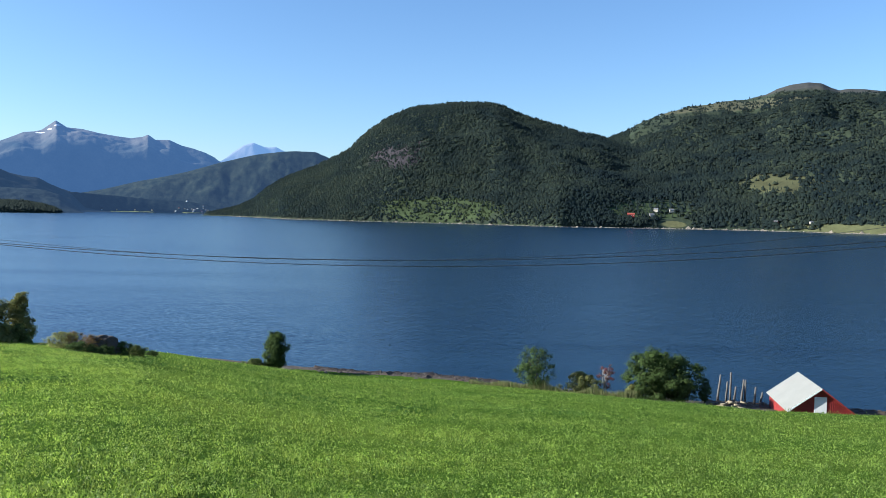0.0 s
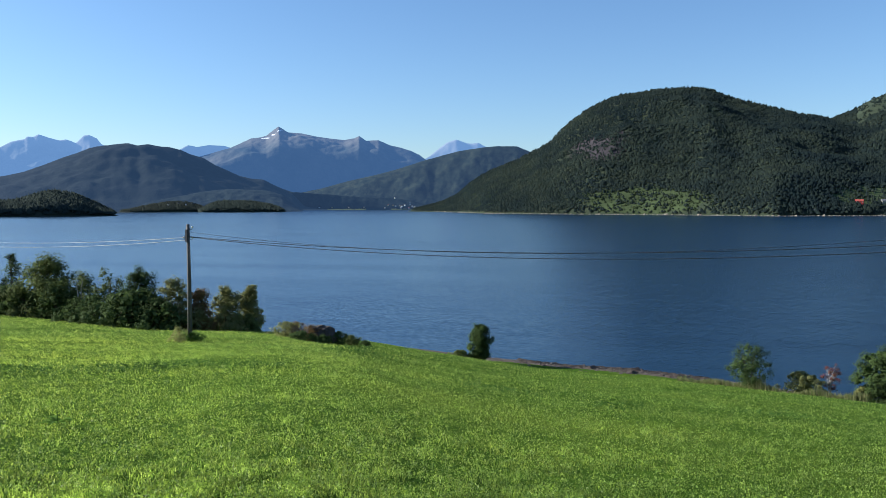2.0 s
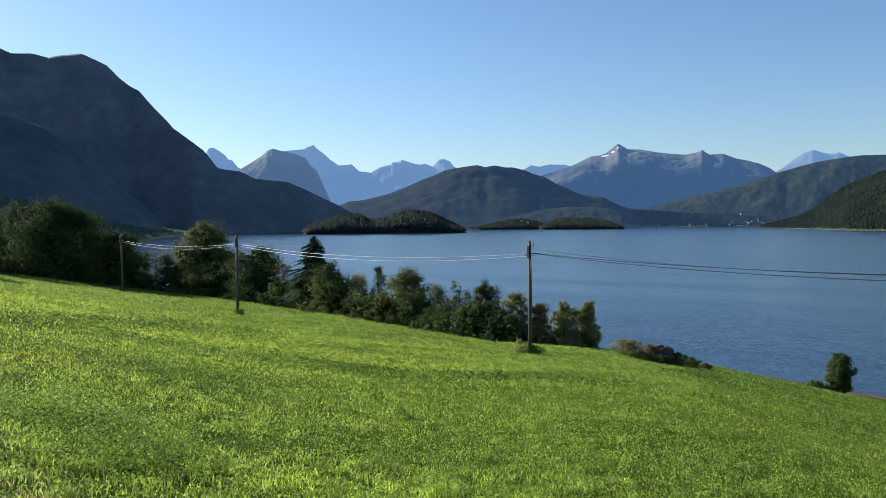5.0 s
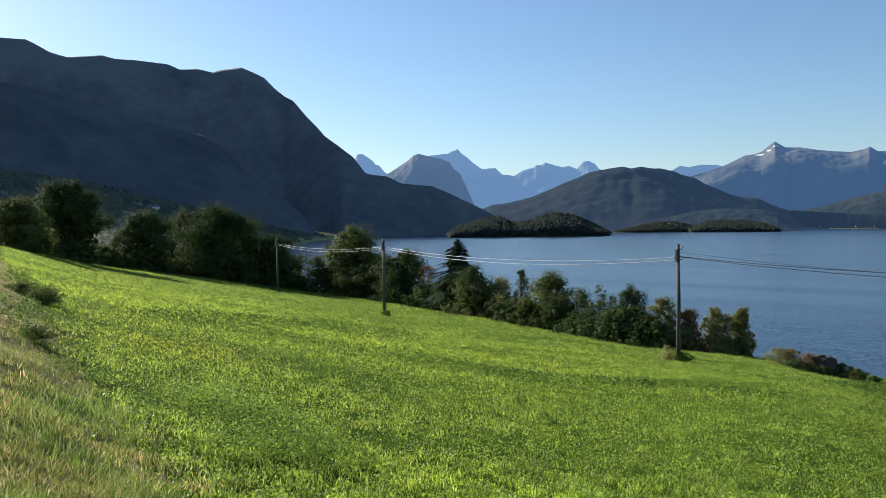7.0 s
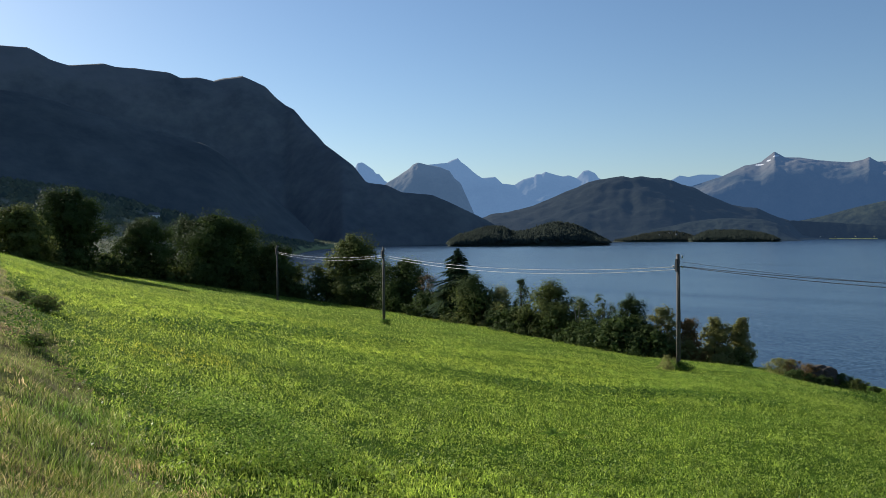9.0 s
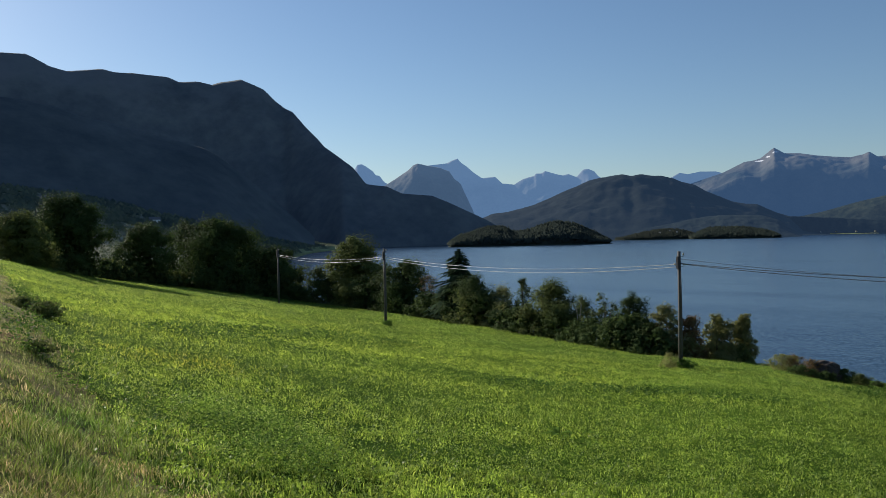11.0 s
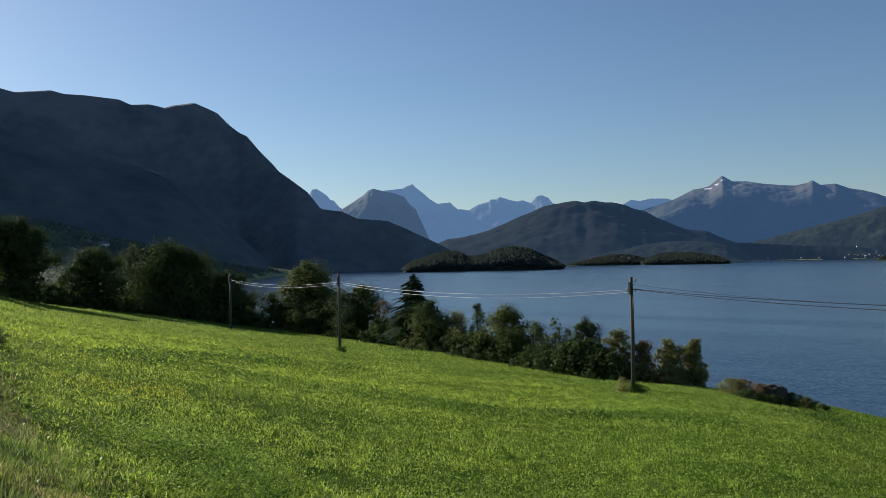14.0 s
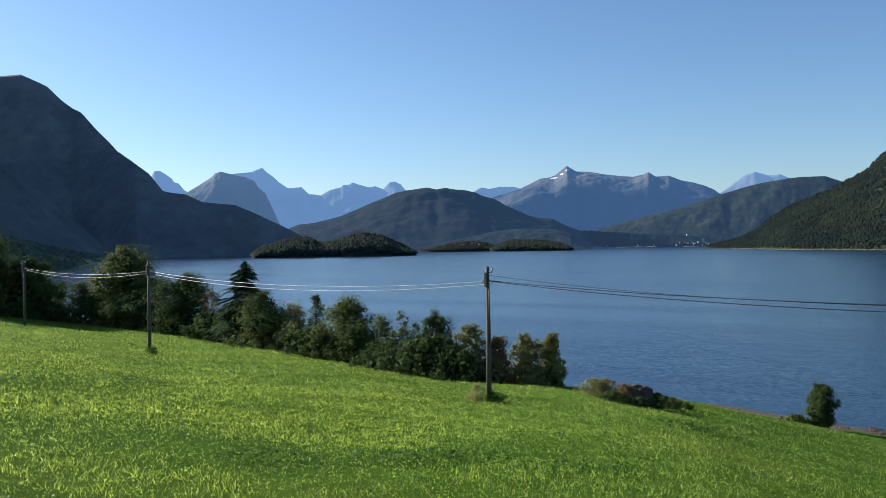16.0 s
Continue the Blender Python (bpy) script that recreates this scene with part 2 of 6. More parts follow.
M_BEIGE = plain("weathered_beige_boards", (0.36, 0.33, 0.26), 0.7, 0, 0.12, 1.5)
M_DARK = plain("dark_opening", (0.015, 0.015, 0.015), 0.9, 0, 0.2, 2.0)
# First spot paints sunward brightness into the crop colour; second is yellowed grass.
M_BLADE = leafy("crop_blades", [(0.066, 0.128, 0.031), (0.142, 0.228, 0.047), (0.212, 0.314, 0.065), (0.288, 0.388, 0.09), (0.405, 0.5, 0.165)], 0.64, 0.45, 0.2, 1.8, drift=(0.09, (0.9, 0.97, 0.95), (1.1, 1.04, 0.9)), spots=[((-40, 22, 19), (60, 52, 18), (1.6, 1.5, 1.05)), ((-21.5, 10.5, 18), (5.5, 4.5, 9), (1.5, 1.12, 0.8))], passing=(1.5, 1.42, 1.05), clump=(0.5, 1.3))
M_CLOVER = leafy("clover_leaves", [(0.135, 0.22, 0.034), (0.225, 0.33, 0.056), (0.31, 0.42, 0.09)], 0.45, 0.45, 0.14, passing=(1.5, 1.4, 1.0), clump=(0.6, 1.2))
M_STRAW = leafy("dry_bank_grass", [(0.223, 0.264, 0.077), (0.376, 0.389, 0.125), (0.641, 0.571, 0.334), (0.864, 0.766, 0.501), (0.473, 0.418, 0.23), (0.334, 0.404, 0.104), (0.181, 0.168, 0.084)], 0.5, 0.7, 0.06, 1.2, drift=(0.5, (0.5, 0.78, 0.4), (1.22, 1.0, 0.92)))
M_SHOREGRASS = leafy("shore_grass_blades", [(0.11, 0.14, 0.045), (0.17, 0.18, 0.07), (0.25, 0.23, 0.12), (0.09, 0.13, 0.035)], 0.4, 0.75, 0.05)
M_BANKBLADE = leafy("bank_tuft_grass", [(0.07, 0.12, 0.022), (0.14, 0.21, 0.04), (0.26, 0.28, 0.11), (0.22, 0.31, 0.06), (0.38, 0.38, 0.19)], 0.5, 0.6, 0.06, 1.2, drift=(0.8, (0.75, 0.95, 0.7), (1.2, 1.05, 0.9)))
M_WEED = leafy("broad_weeds", [(0.05, 0.105, 0.018), (0.085, 0.16, 0.028), (0.14, 0.225, 0.04)], 0.4)
M_LEAFWEED = leafy("leafy_weeds", [(0.081, 0.155, 0.022), (0.176, 0.29, 0.041), (0.311, 0.459, 0.074), (0.513, 0.634, 0.149)], 0.45, 0.7, 0.05, 1.5)
M_GREEN = leafy("green_leaves", [(0.049, 0.076, 0.025), (0.067, 0.101, 0.03), (0.085, 0.121, 0.037)], 0.3, 0.75, 0.06)
M_OLIVE = leafy("olive_leaves", [(0.094, 0.122, 0.039), (0.13, 0.159, 0.048), (0.163, 0.189, 0.058)], 0.36, 0.75, 0.06)
M_YELLOW = leafy("yellowing_leaves", [(0.215, 0.24, 0.091), (0.325, 0.312, 0.124), (0.26, 0.28, 0.104)], 0.55, 0.75, 0.06)
M_RUST = leafy("russet_leaves", [(0.204, 0.126, 0.058), (0.264, 0.162, 0.072), (0.174, 0.162, 0.058)], 0.45, 0.7, 0.1)
M_ROWAN = leafy("red_autumn_leaves", [(0.17, 0.042, 0.034), (0.24, 0.07, 0.045), (0.12, 0.05, 0.03), (0.1, 0.09, 0.035)], 0.3)
M_YOUNG = leafy("young_birch_leaves", [(0.027, 0.042, 0.02), (0.039, 0.056, 0.025), (0.055, 0.07, 0.031)], 0.2, 0.9, 0.05)
M_NEEDLE = leafy("spruce_needles", [(0.024, 0.046, 0.024), (0.034, 0.062, 0.03), (0.048, 0.08, 0.036)], 0.15, 0.9, 0.05)
M_ISLEWOOD = leafy("island_leaves", [(0.043, 0.058, 0.053), (0.053, 0.068, 0.059), (0.066, 0.082, 0.065)], 0.4, 0.9, 0.05)
# Tones lean to blue in place of air haze over the slopes.
M_FOREST = leafy("hill_forest", [(0.02, 0.029, 0.031), (0.024, 0.035, 0.033), (0.027, 0.039, 0.035), (0.036, 0.047, 0.037)], 0.25, 0.9, 0.03, 0.03, drift=(0.006, (0.66, 0.74, 0.86), (1.3, 1.22, 1.02)))
M_HILL = hill_material("wooded_slope", (0.026, 0.036, 0.026), (0.044, 0.056, 0.032), (0.058, 0.058, 0.05), (500, 24), 0.02,
                       patch=[((-126, 2250, 172), (95, 500, 60), (0.042, 0.037, 0.041), 1.2), ((751, 1907, 100), (95, 400, 30), (0.078, 0.08, 0.038), 0.9),
                              ((780, 1472, 8), (150, 400, 10), (0.105, 0.11, 0.05), 0.5), ((462, 1657, 9), (26, 300, 7), (0.12, 0.12, 0.055), 0.4),
                              ((966, 3260, 445), (480, 700, 48), (0.085, 0.085, 0.05), 0.9), ((-10, 1850, 30), (150, 300, 32), (0.045, 0.062, 0.026), 0.8), ((420, 1650, 40), (110, 300, 24), (0.05, 0.07, 0.03), 0.8)])
M_ISLAND = hill_material("island_wood", (0.032, 0.043, 0.038), (0.048, 0.06, 0.048), grain=0.04)
# Raised, blue-leaning base colours stand in for air haze over the mountain.
M_LEFT = hill_material("hazed_mountain", (0.12, 0.136, 0.158), (0.158, 0.175, 0.19), (0.175, 0.185, 0.195), (480, 160), 0.03, relief=0.5)
# A darker copy, toned down against the extra sky light on the spur.
M_SPUR = hill_material("hazed_spur", (0.085, 0.1, 0.116), (0.115, 0.131, 0.143), (0.13, 0.139, 0.148), (480, 160), 0.03, relief=0.5)
# Paler than scrub: air haze over the shaded slope is put into the colour.
M_FOOT = hill_material("hazed_foothill_scrub", (0.145, 0.16, 0.12), (0.245, 0.245, 0.175), None, 0, 0.03, relief=0.3, patch=[((-1020, 300, 60), (160, 60, 14), (0.20, 0.18, 0.11), 1.4), ((-760, 330, 32), (120, 40, 7), (0.20, 0.18, 0.11), 1.5)])
M_FOOTWOOD = leafy("hazed_foothill_leaves", [(0.132, 0.161, 0.127), (0.167, 0.196, 0.144), (0.218, 0.236, 0.167)], 0.28, 0.9, 0.03, 0.02, drift=(0.012, (0.6, 0.66, 0.75), (1.25, 1.18, 1.0)))
# Air haze over these three wooded hills is painted in as a bluish glow.
M_MID = hill_material("hazed_wooded_hill", (0.004, 0.008, 0.009), (0.011, 0.016, 0.013), None, 0, 0.03, (0.037, 0.072, 0.136), 0.31, relief=1.2)
M_LOWWOOD = hill_material("hazed_low_wood", (0.010, 0.020, 0.022), (0.034, 0.046, 0.04), None, 0, 0.04, (0.036, 0.066, 0.125), 0.30, relief=1.0)
M_RIDGE = hill_material("hazed_wooded_ridge", (0.012, 0.024, 0.022), (0.05, 0.062, 0.044), None, 0, 0.03, (0.040, 0.070, 0.130), 0.33, relief=1.2)
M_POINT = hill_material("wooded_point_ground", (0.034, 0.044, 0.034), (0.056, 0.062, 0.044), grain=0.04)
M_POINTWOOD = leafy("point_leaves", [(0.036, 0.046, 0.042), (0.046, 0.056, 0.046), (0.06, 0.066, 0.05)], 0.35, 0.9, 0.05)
# Blue glow of these mountains is painted air haze.
M_SNOWY = hill_material("hazed_bare_mountain", (0.035, 0.05, 0.05), (0.12, 0.115, 0.10), (0.15, 0.14, 0.12), (330, 80), 0.0065, (0.072, 0.15, 0.31), 0.36, relief=0.8,
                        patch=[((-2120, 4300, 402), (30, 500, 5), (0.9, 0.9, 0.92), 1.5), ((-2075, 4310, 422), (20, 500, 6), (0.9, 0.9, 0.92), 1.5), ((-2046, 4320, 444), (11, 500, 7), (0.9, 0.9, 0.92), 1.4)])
M_BLUNT = hill_material("hazed_blunt_mountain", (0.05, 0.06, 0.06), (0.15, 0.145, 0.13), (0.2, 0.19, 0.17), (300, 90), 0.012, (0.095, 0.17, 0.30), 0.42)
M_FAR = hill_material("hazed_peaks", (0.05, 0.065, 0.07), (0.24, 0.23, 0.21), (0.3, 0.29, 0.27), (280, 90), 0.012, (0.13, 0.235, 0.42), 0.58)
M_CARPAINT = plain("dark_blue_car_paint", (0.012, 0.018, 0.04), 0.25, 0.3, 0.05, 1.0)
M_CARGLASS = plain("car_glass", (0.02, 0.025, 0.03), 0.05, 0, 0.05, 1.0)
M_TYRE = plain("tyre_rubber", (0.02, 0.02, 0.02), 0.85, 0, 0.2, 4.0)
M_TAIL = plain("tail_light_plastic", (0.35, 0.02, 0.02), 0.3, 0, 0.05, 4.0)
M_LOG = plain("cut_log_wood", (0.27, 0.22, 0.14), 0.8, 0, 0.4, 4.0, 0.01)
M_STONE = plain("shore_stones", (0.20, 0.17, 0.13), 0.9, 0, 0.45, 0.4, 0.03)
M_WETSTONE = plain("wet_beach_stones", (0.075, 0.06, 0.045), 0.6, 0, 0.5, 0.6, 0.03)
M_SEAWEED = plain("seaweed", (0.036, 0.023, 0.013), 0.7, 0, 0.5, 1.5, 0.03)
M_REDROOF = plain("red_roof_tiles", (0.3, 0.06, 0.04), 0.7, 0, 0.2, 1.0)
M_SLATE = plain("grey_roof", (0.14, 0.14, 0.145), 0.7, 0, 0.3, 1.0)
M_MEADOW = plain("mown_meadow", (0.22, 0.24, 0.08), 0.9, 0, 0.3, 0.02)


# ---- mesh helpers ----
def table(pairs, x):
    xs, ys = zip(*sorted(pairs))
    return np.interp(x, xs, ys)


def np_mesh(name, verts, faces, mats, index=None, smooth=False):
    """One mesh from arrays; faces all have the same number of corners."""
    me = bpy.data.meshes.new(name)
    verts, faces = np.asarray(verts, np.float32), np.asarray(faces, np.int32)
    n, k = faces.shape
    me.vertices.add(len(verts))
    me.vertices.foreach_set("co", verts.ravel())
    me.loops.add(n * k)
    me.loops.foreach_set("vertex_index", faces.ravel())
    me.polygons.add(n)
    me.polygons.foreach_set("loop_start", np.arange(0, n * k, k, dtype=np.int32))
    for m in mats if isinstance(mats, (list, tuple)) else [mats]:
        me.materials.append(m)
    if index is not None:
        me.polygons.foreach_set("material_index", np.asarray(index, np.int32))
    me.polygons.foreach_set("use_smooth", np.full(n, smooth))
    me.update(calc_edges=True)
    return me


def part(name, bm, mat, parent=None, label=""):
    me = bpy.data.meshes.new(name)
    bm.to_mesh(me)
    bm.free()
    for m in mat if isinstance(mat, (list, tuple)) else [mat]:
        me.materials.append(m)
    ob = new(name, me)
    ob.parent = parent
    return tagged(ob, label)


def mesh_part(name, me, parent=None, label=""):
    ob = new(name, me)
    ob.parent = parent
    return tagged(ob, label)


def thing(name, at, label, category, group="", turn=0.0):
    ob = new(name)
    ob.matrix_world = pose(*at, 0, 0, turn)
    return tagged(ob, label, category, group)


def tube(bm, points, radii, sides=8):
    """A tapered round bar along points."""
    rings = []
    for i, p in enumerate(points):
        p = Vector(p)
        way = (Vector(points[min(i + 1, len(points) - 1)]) - Vector(points[max(i - 1, 0)])).normalized()
        a = way.orthogonal().normalized()
        b = way.cross(a)
        rings.append([bm.verts.new(p + (a * math.cos(2 * math.pi * k / sides) + b * math.sin(2 * math.pi * k / sides)) * radii[i]) for k in range(sides)])
    for r0, r1 in zip(rings, rings[1:]):
        q0 = min(range(sides), key=lambda k: (r1[k].co - r0[0].co).length)
        for k in range(sides):
            bm.faces.new((r0[k], r0[(k + 1) % sides], r1[(q0 + k + 1) % sides], r1[(q0 + k) % sides])).smooth = True
    bm.faces.new(rings[0][::-1])
    bm.faces.new(rings[-1])
    return bm


def box(bm, lo, hi, bevel=0.0, m=None):
    """A box from corner to corner, with its edges taken off."""
    c = [(a + b) / 2 for a, b in zip(lo, hi)]
    mat = Matrix.Translation(c) @ Matrix.Diagonal((*[b - a for a, b in zip(lo, hi)], 1))
    got = bmesh.ops.create_cube(bm, size=1.0, matrix=(m @ mat) if m else mat)
    if bevel:
        edges = list({e for v in got["verts"] for e in v.link_edges})
        bmesh.ops.bevel(bm, geom=edges, offset=bevel, segments=1, affect="EDGES")
    return bm


def polar(az, r, z):
    """A place from degrees to the left of +y, metres out and metres above the fjord."""
    a = radians(az)
    return Vector((-math.sin(a) * r, math.cos(a) * r, z))


def rough(x, y, scale, seed=0.0):
    return noise.noise((x * scale + seed, y * scale - seed, seed * 1.7))


# ---- the near ground: field, brow, shore ----
EDGE_R = [(-180, 90), (-120, 90), (-60, 80), (-28, 84), (-20, 86), (-10, 92), (0, 100), (10, 106), (15, 100), (20, 92), (25, 82), (31, 76), (37, 82), (44.6, 100), (51, 122), (58, 138), (65, 135), (70, 125), (73, 110), (75.6, 100), (78, 95), (110, 95), (180, 90)]
EDGE_E = [(-28.5, -11.75), (-26.5, -11.95), (-21.5, -12.25), (-14.4, -12.2), (-6.7, -11.96), (-2.4, -11.75), (1.6, -11.66), (7.1, -11.28), (10.2, -10.88), (13.2, -10.42), (15.46, -10.08), (18.36, -9.55), (19.8, -9.32), (22.5, -8.98), (25, -8.66), (28.3, -8.45), (31.4, -8.3), (33.4, -8.17), (37.3, -7.59), (41, -6.91), (44.6, -6.22), (48.1, -5.62), (51.3, -5.07), (58.1, -4.0), (61.6, -3.43), (65.3, -2.84), (69.9, -2.15), (73, -1.4), (75.6, -0.75), (77, -0.6), (79, -0.5), (100, 0.4), (140, 2.5), (180, 3.0)]
BOW = [(-180, 0), (0, 0), (20, 0.2), (31, 0.42), (42, 0.8), (51, 0.94), (60, 0.5), (75, 0.0), (180, 0)]
SHORE_R = [(-180, 120), (-60, 100), (-28, 107), (-18, 103), (-9, 105), (1.6, 112), (5.5, 113), (10.6, 118), (18, 128), (31, 118), (45, 140), (56, 175), (62, 190), (75, 190), (110, 150), (180, 120)]
SHORE_Z = [(-180, 10.0), (-120, 8.0), (-75, 0.5), (-60, 0.0), (56, 0.0), (62, 6.0), (75, 16), (110, 24), (180, 28)]
GROUND0 = -2.2
ROAD_Z = [(-60, -2.3), (0, -1.62), (75, -0.72), (120, -0.42), (170, 0.0), (220, 0.45)]


def edge_e(az):
    e = table(EDGE_E, az)
    return np.where(az < -28.5, np.interp(az, [-180, -110, -60, -28.5], [3.0, -2.0, -11.0, -11.75]), e)


def ground_z(x, y):
    """Height of the near land above the fjord; arrays or numbers."""
    x, y = np.asarray(x, float), np.asarray(y, float)
    az, r = np.degrees(np.arctan2(-x, y)), np.hypot(x, y)
    R, rs, zs = table(EDGE_R, az), table(SHORE_R, az), table(SHORE_Z, az)
    ze = R * np.tan(np.radians(edge_e(az)))
    s = np.clip(r / R, 0, 1)
    z = EYE + GROUND0 + (ze - GROUND0) * s - table(BOW, az) * 4 * s * (1 - s)
    # past the brow, down to the beach
    u = np.clip((r - R) / np.maximum(rs - R, 1), 0, 1)
    low = zs + np.where(zs <= 0.01, 0.9, 0.0)
    fall = np.where(u < 0.5, EYE + ze + (low - EYE - ze) * np.sin(np.clip(u / 0.5, 0, 1) * np.pi / 2), low + (zs - low) * (u - 0.5) / 0.5)
    z = np.where(r > R, fall, z)
    z = np.where(r > rs, zs - (r - rs) * 0.12, z)
    # the bank below the road: foot line, road line
    along = -x * math.sin(radians(BANK_AZ)) + y * math.cos(radians(BANK_AZ))
    side = -x * math.cos(radians(BANK_AZ)) - y * math.sin(radians(BANK_AZ)) + BANK_OFF
    side = side + 0.0003 * np.clip(along - 60, 0, 120) ** 2
    top = EYE + table(ROAD_Z, along)
    k = np.clip(side / 3.4, 0, 1)
    k = k * k * (3 - 2 * k) * np.clip((230 - along) / 40, 0, 1) * np.clip((along + 90) / 40, 0, 1)
    lumps = 0.05 * np.sin(x * 1.9 + 1.3 * np.sin(y * 1.1)) * np.cos(y * 2.3 + np.sin(x * 0.8)) + 0.06 * np.sin(x * 0.7 + y * 0.9) * np.cos(y * 0.55 - x * 0.3)
    return np.where(k > 0, z + (np.maximum(top, z) - z) * k + lumps * np.clip(side, 0, 1) * np.clip((4.6 - side) / 1.5, 0, 1), z)


BANK_AZ, BANK_OFF = 76.8, 1.9


def on_bank(x, y):
    return -x * math.cos(radians(BANK_AZ)) - y * math.sin(radians(BANK_AZ)) + BANK_OFF


def build_ground():
    az = np.concatenate([np.linspace(-60, 100, 340), np.linspace(100, 300, 60)[1:-1]])
    azw = np.where(az > 180, az - 360, az)
    share = np.concatenate([np.linspace(0.012, 1, 90) ** 1.5, 1 + np.linspace(0, 1, 26)[1:]])
    R, rs = table(EDGE_R, azw), table(SHORE_R, azw)
    rows = []
    for s in share:
        rows.append(np.where(s <= 1, R * s, R + (rs - R) * (s - 1)))
    rows += [rs + 6, rs + 25, rs + 60]
    r = np.array(rows)
    a = np.radians(azw)[None, :]
    x, y = -np.sin(a) * r, np.cos(a) * r
    z = ground_z(x, y)
    for i in range(0, z.shape[0]):
        for j in range(z.shape[1]):
            if r[i, j] > 2:
                z[i, j] += 0.05 * rough(x[i, j], y[i, j], 0.18) + 0.02 * rough(x[i, j], y[i, j], 0.7, 3.0)
    far = np.full(len(az), 4900.0)
    x, y = np.vstack([x, -np.sin(a[0]) * far]), np.vstack([y, np.cos(a[0]) * far])
    z = np.vstack([z, np.full((1, len(az)), -30.0)])
    nr, na = z.shape
    v = np.stack([x, y, z], -1).reshape(-1, 3)
    i, j = np.meshgrid(np.arange(nr - 1), np.arange(na), indexing="ij")
    k = (j + 1) % na
    f = np.stack([i * na + j, (i + 1) * na + j, (i + 1) * na + k, i * na + k], -1).reshape(-1, 4)
    c = v[f].mean(1)
    rad, caz = np.hypot(c[:, 0], c[:, 1]), np.degrees(np.arctan2(-c[:, 0], c[:, 1]))
    idx = np.zeros(len(f), int)
    idx[on_bank(c[:, 0], c[:, 1]) > 0.3] = 1
    idx[(rad > table(EDGE_R, caz) + 0.35 * (table(SHORE_R, caz) - table(EDGE_R, caz))) & (caz < 56) & (caz > -70)] = 2
    # close the small ring in the middle
    t = np.arange(na // 2 - 1)
    f = np.vstack([f, np.stack([t, t + 1, na - 2 - t, na - 1 - t], -1)])
    idx = np.concatenate([idx, np.zeros(len(t), int)])
    me = np_mesh("ground", v, f, [M_FIELD, M_DRY, M_BEACH], idx, True)
    return tagged(new("ground", me), "sloping green hayfield with a dry grass bank and stony shore", "ground", kind="structure")


build_ground()
# the fjord
bm = bmesh.new()
ring = [0, 90, 200, 400, 800, 1600, 3000, 4900]
prev = None
for rr in ring[1:]:
    cur = [bm.verts.new(polar(k * 3.75, rr, 0)) for k in range(96)]
    if prev:
        for k in range(96):
            bm.faces.new((prev[k], cur[k], cur[(k + 1) % 96], prev[(k + 1) % 96]))
    prev = cur
bmesh.ops.recalc_face_normals(bm, faces=bm.faces)
tagged(part("water", bm, M_WATER), "calm dark blue fjord water with small ripples", "water", kind="structure")


# ---- hills and mountains ----
def hill(name, label, shore, crest_r, crest_e, mat, n=200, rows=46, power=0.9, spur=0.18, spur_scale=0.004, jag=0.0, seed=1.0, base=0.0, back=0.35, kind="structure", smooth=True, profile=None):
    """A slope from its shore line up to a crest that stands at the given angles above the eye's level."""
    lo, hi = min(p[0] for p in crest_e), max(p[0] for p in crest_e)
    az = np.linspace(hi, lo, n)
    rs, rc, e = table(shore, az), table(crest_r, az), table(crest_e, az)
    e = e + np.array([jag * (noise.noise((a * 0.9, seed, 0)) * 0.6 + noise.noise((a * 3.1, seed, 5)) * 0.4) for a in az])
    s = np.concatenate([np.linspace(0, 1, rows), 1 + np.linspace(0, 1, 9)[1:] * back])
    r = rs[None] + (rc - rs)[None] * s[:, None]
    a = np.radians(az)[None]
    x, y = -np.sin(a) * r, np.cos(a) * r
    rise = np.clip(s, 0, 1) ** power if profile is None else table(profile, np.clip(s, 0, 1))
    p = np.where(s[:, None] <= 1, rise[:, None], np.clip(1 - ((s[:, None] - 1) / back) ** 1.5, 0, 1)) * np.ones_like(r)
    w = np.clip(s, 0, 1) * (1.0 - np.clip(s, 0, 1)) * 4.6
    for i in range(len(s)):
        if w[i] > 0.01 and s[i] <= 1.0:
            for j in range(n):
                q = (x[i, j] * spur_scale, y[i, j] * spur_scale, seed)
                t = noise.noise(q) * 0.65 + noise.noise((q[0] * 2.7, q[1] * 2.7, seed + 4)) * 0.3 + noise.noise((q[0] * 7, q[1] * 7, seed + 9)) * 0.12
                p[i, j] += spur * t * w[i] * 0.5
    p = np.maximum(p, 0)
    front = s <= 1.001
    tan = np.tan(np.radians(e))[None]
    k = np.where(p[front] > 0.02, (tan * r[front] + EYE - base) / np.maximum(p[front], 0.02), 1e9).min(0)
    z = base + np.maximum(k, 0.5)[None] * p
    z[0] = base - 3
    z[-1] = base - 3
    v = np.stack([x, y, z], -1).reshape(-1, 3)
    i, j = np.meshgrid(np.arange(len(s) - 1), np.arange(n - 1), indexing="ij")
    f = np.stack([i * n + j, i * n + j + 1, (i + 1) * n + j + 1, (i + 1) * n + j], -1).reshape(-1, 4)
    ob = new(name, np_mesh(name, v, f, mat, None, smooth))
    tagged(ob, label, "mountain" if "mountain" in name or "peak" in name else "hill", kind=kind)
    return az, r, z


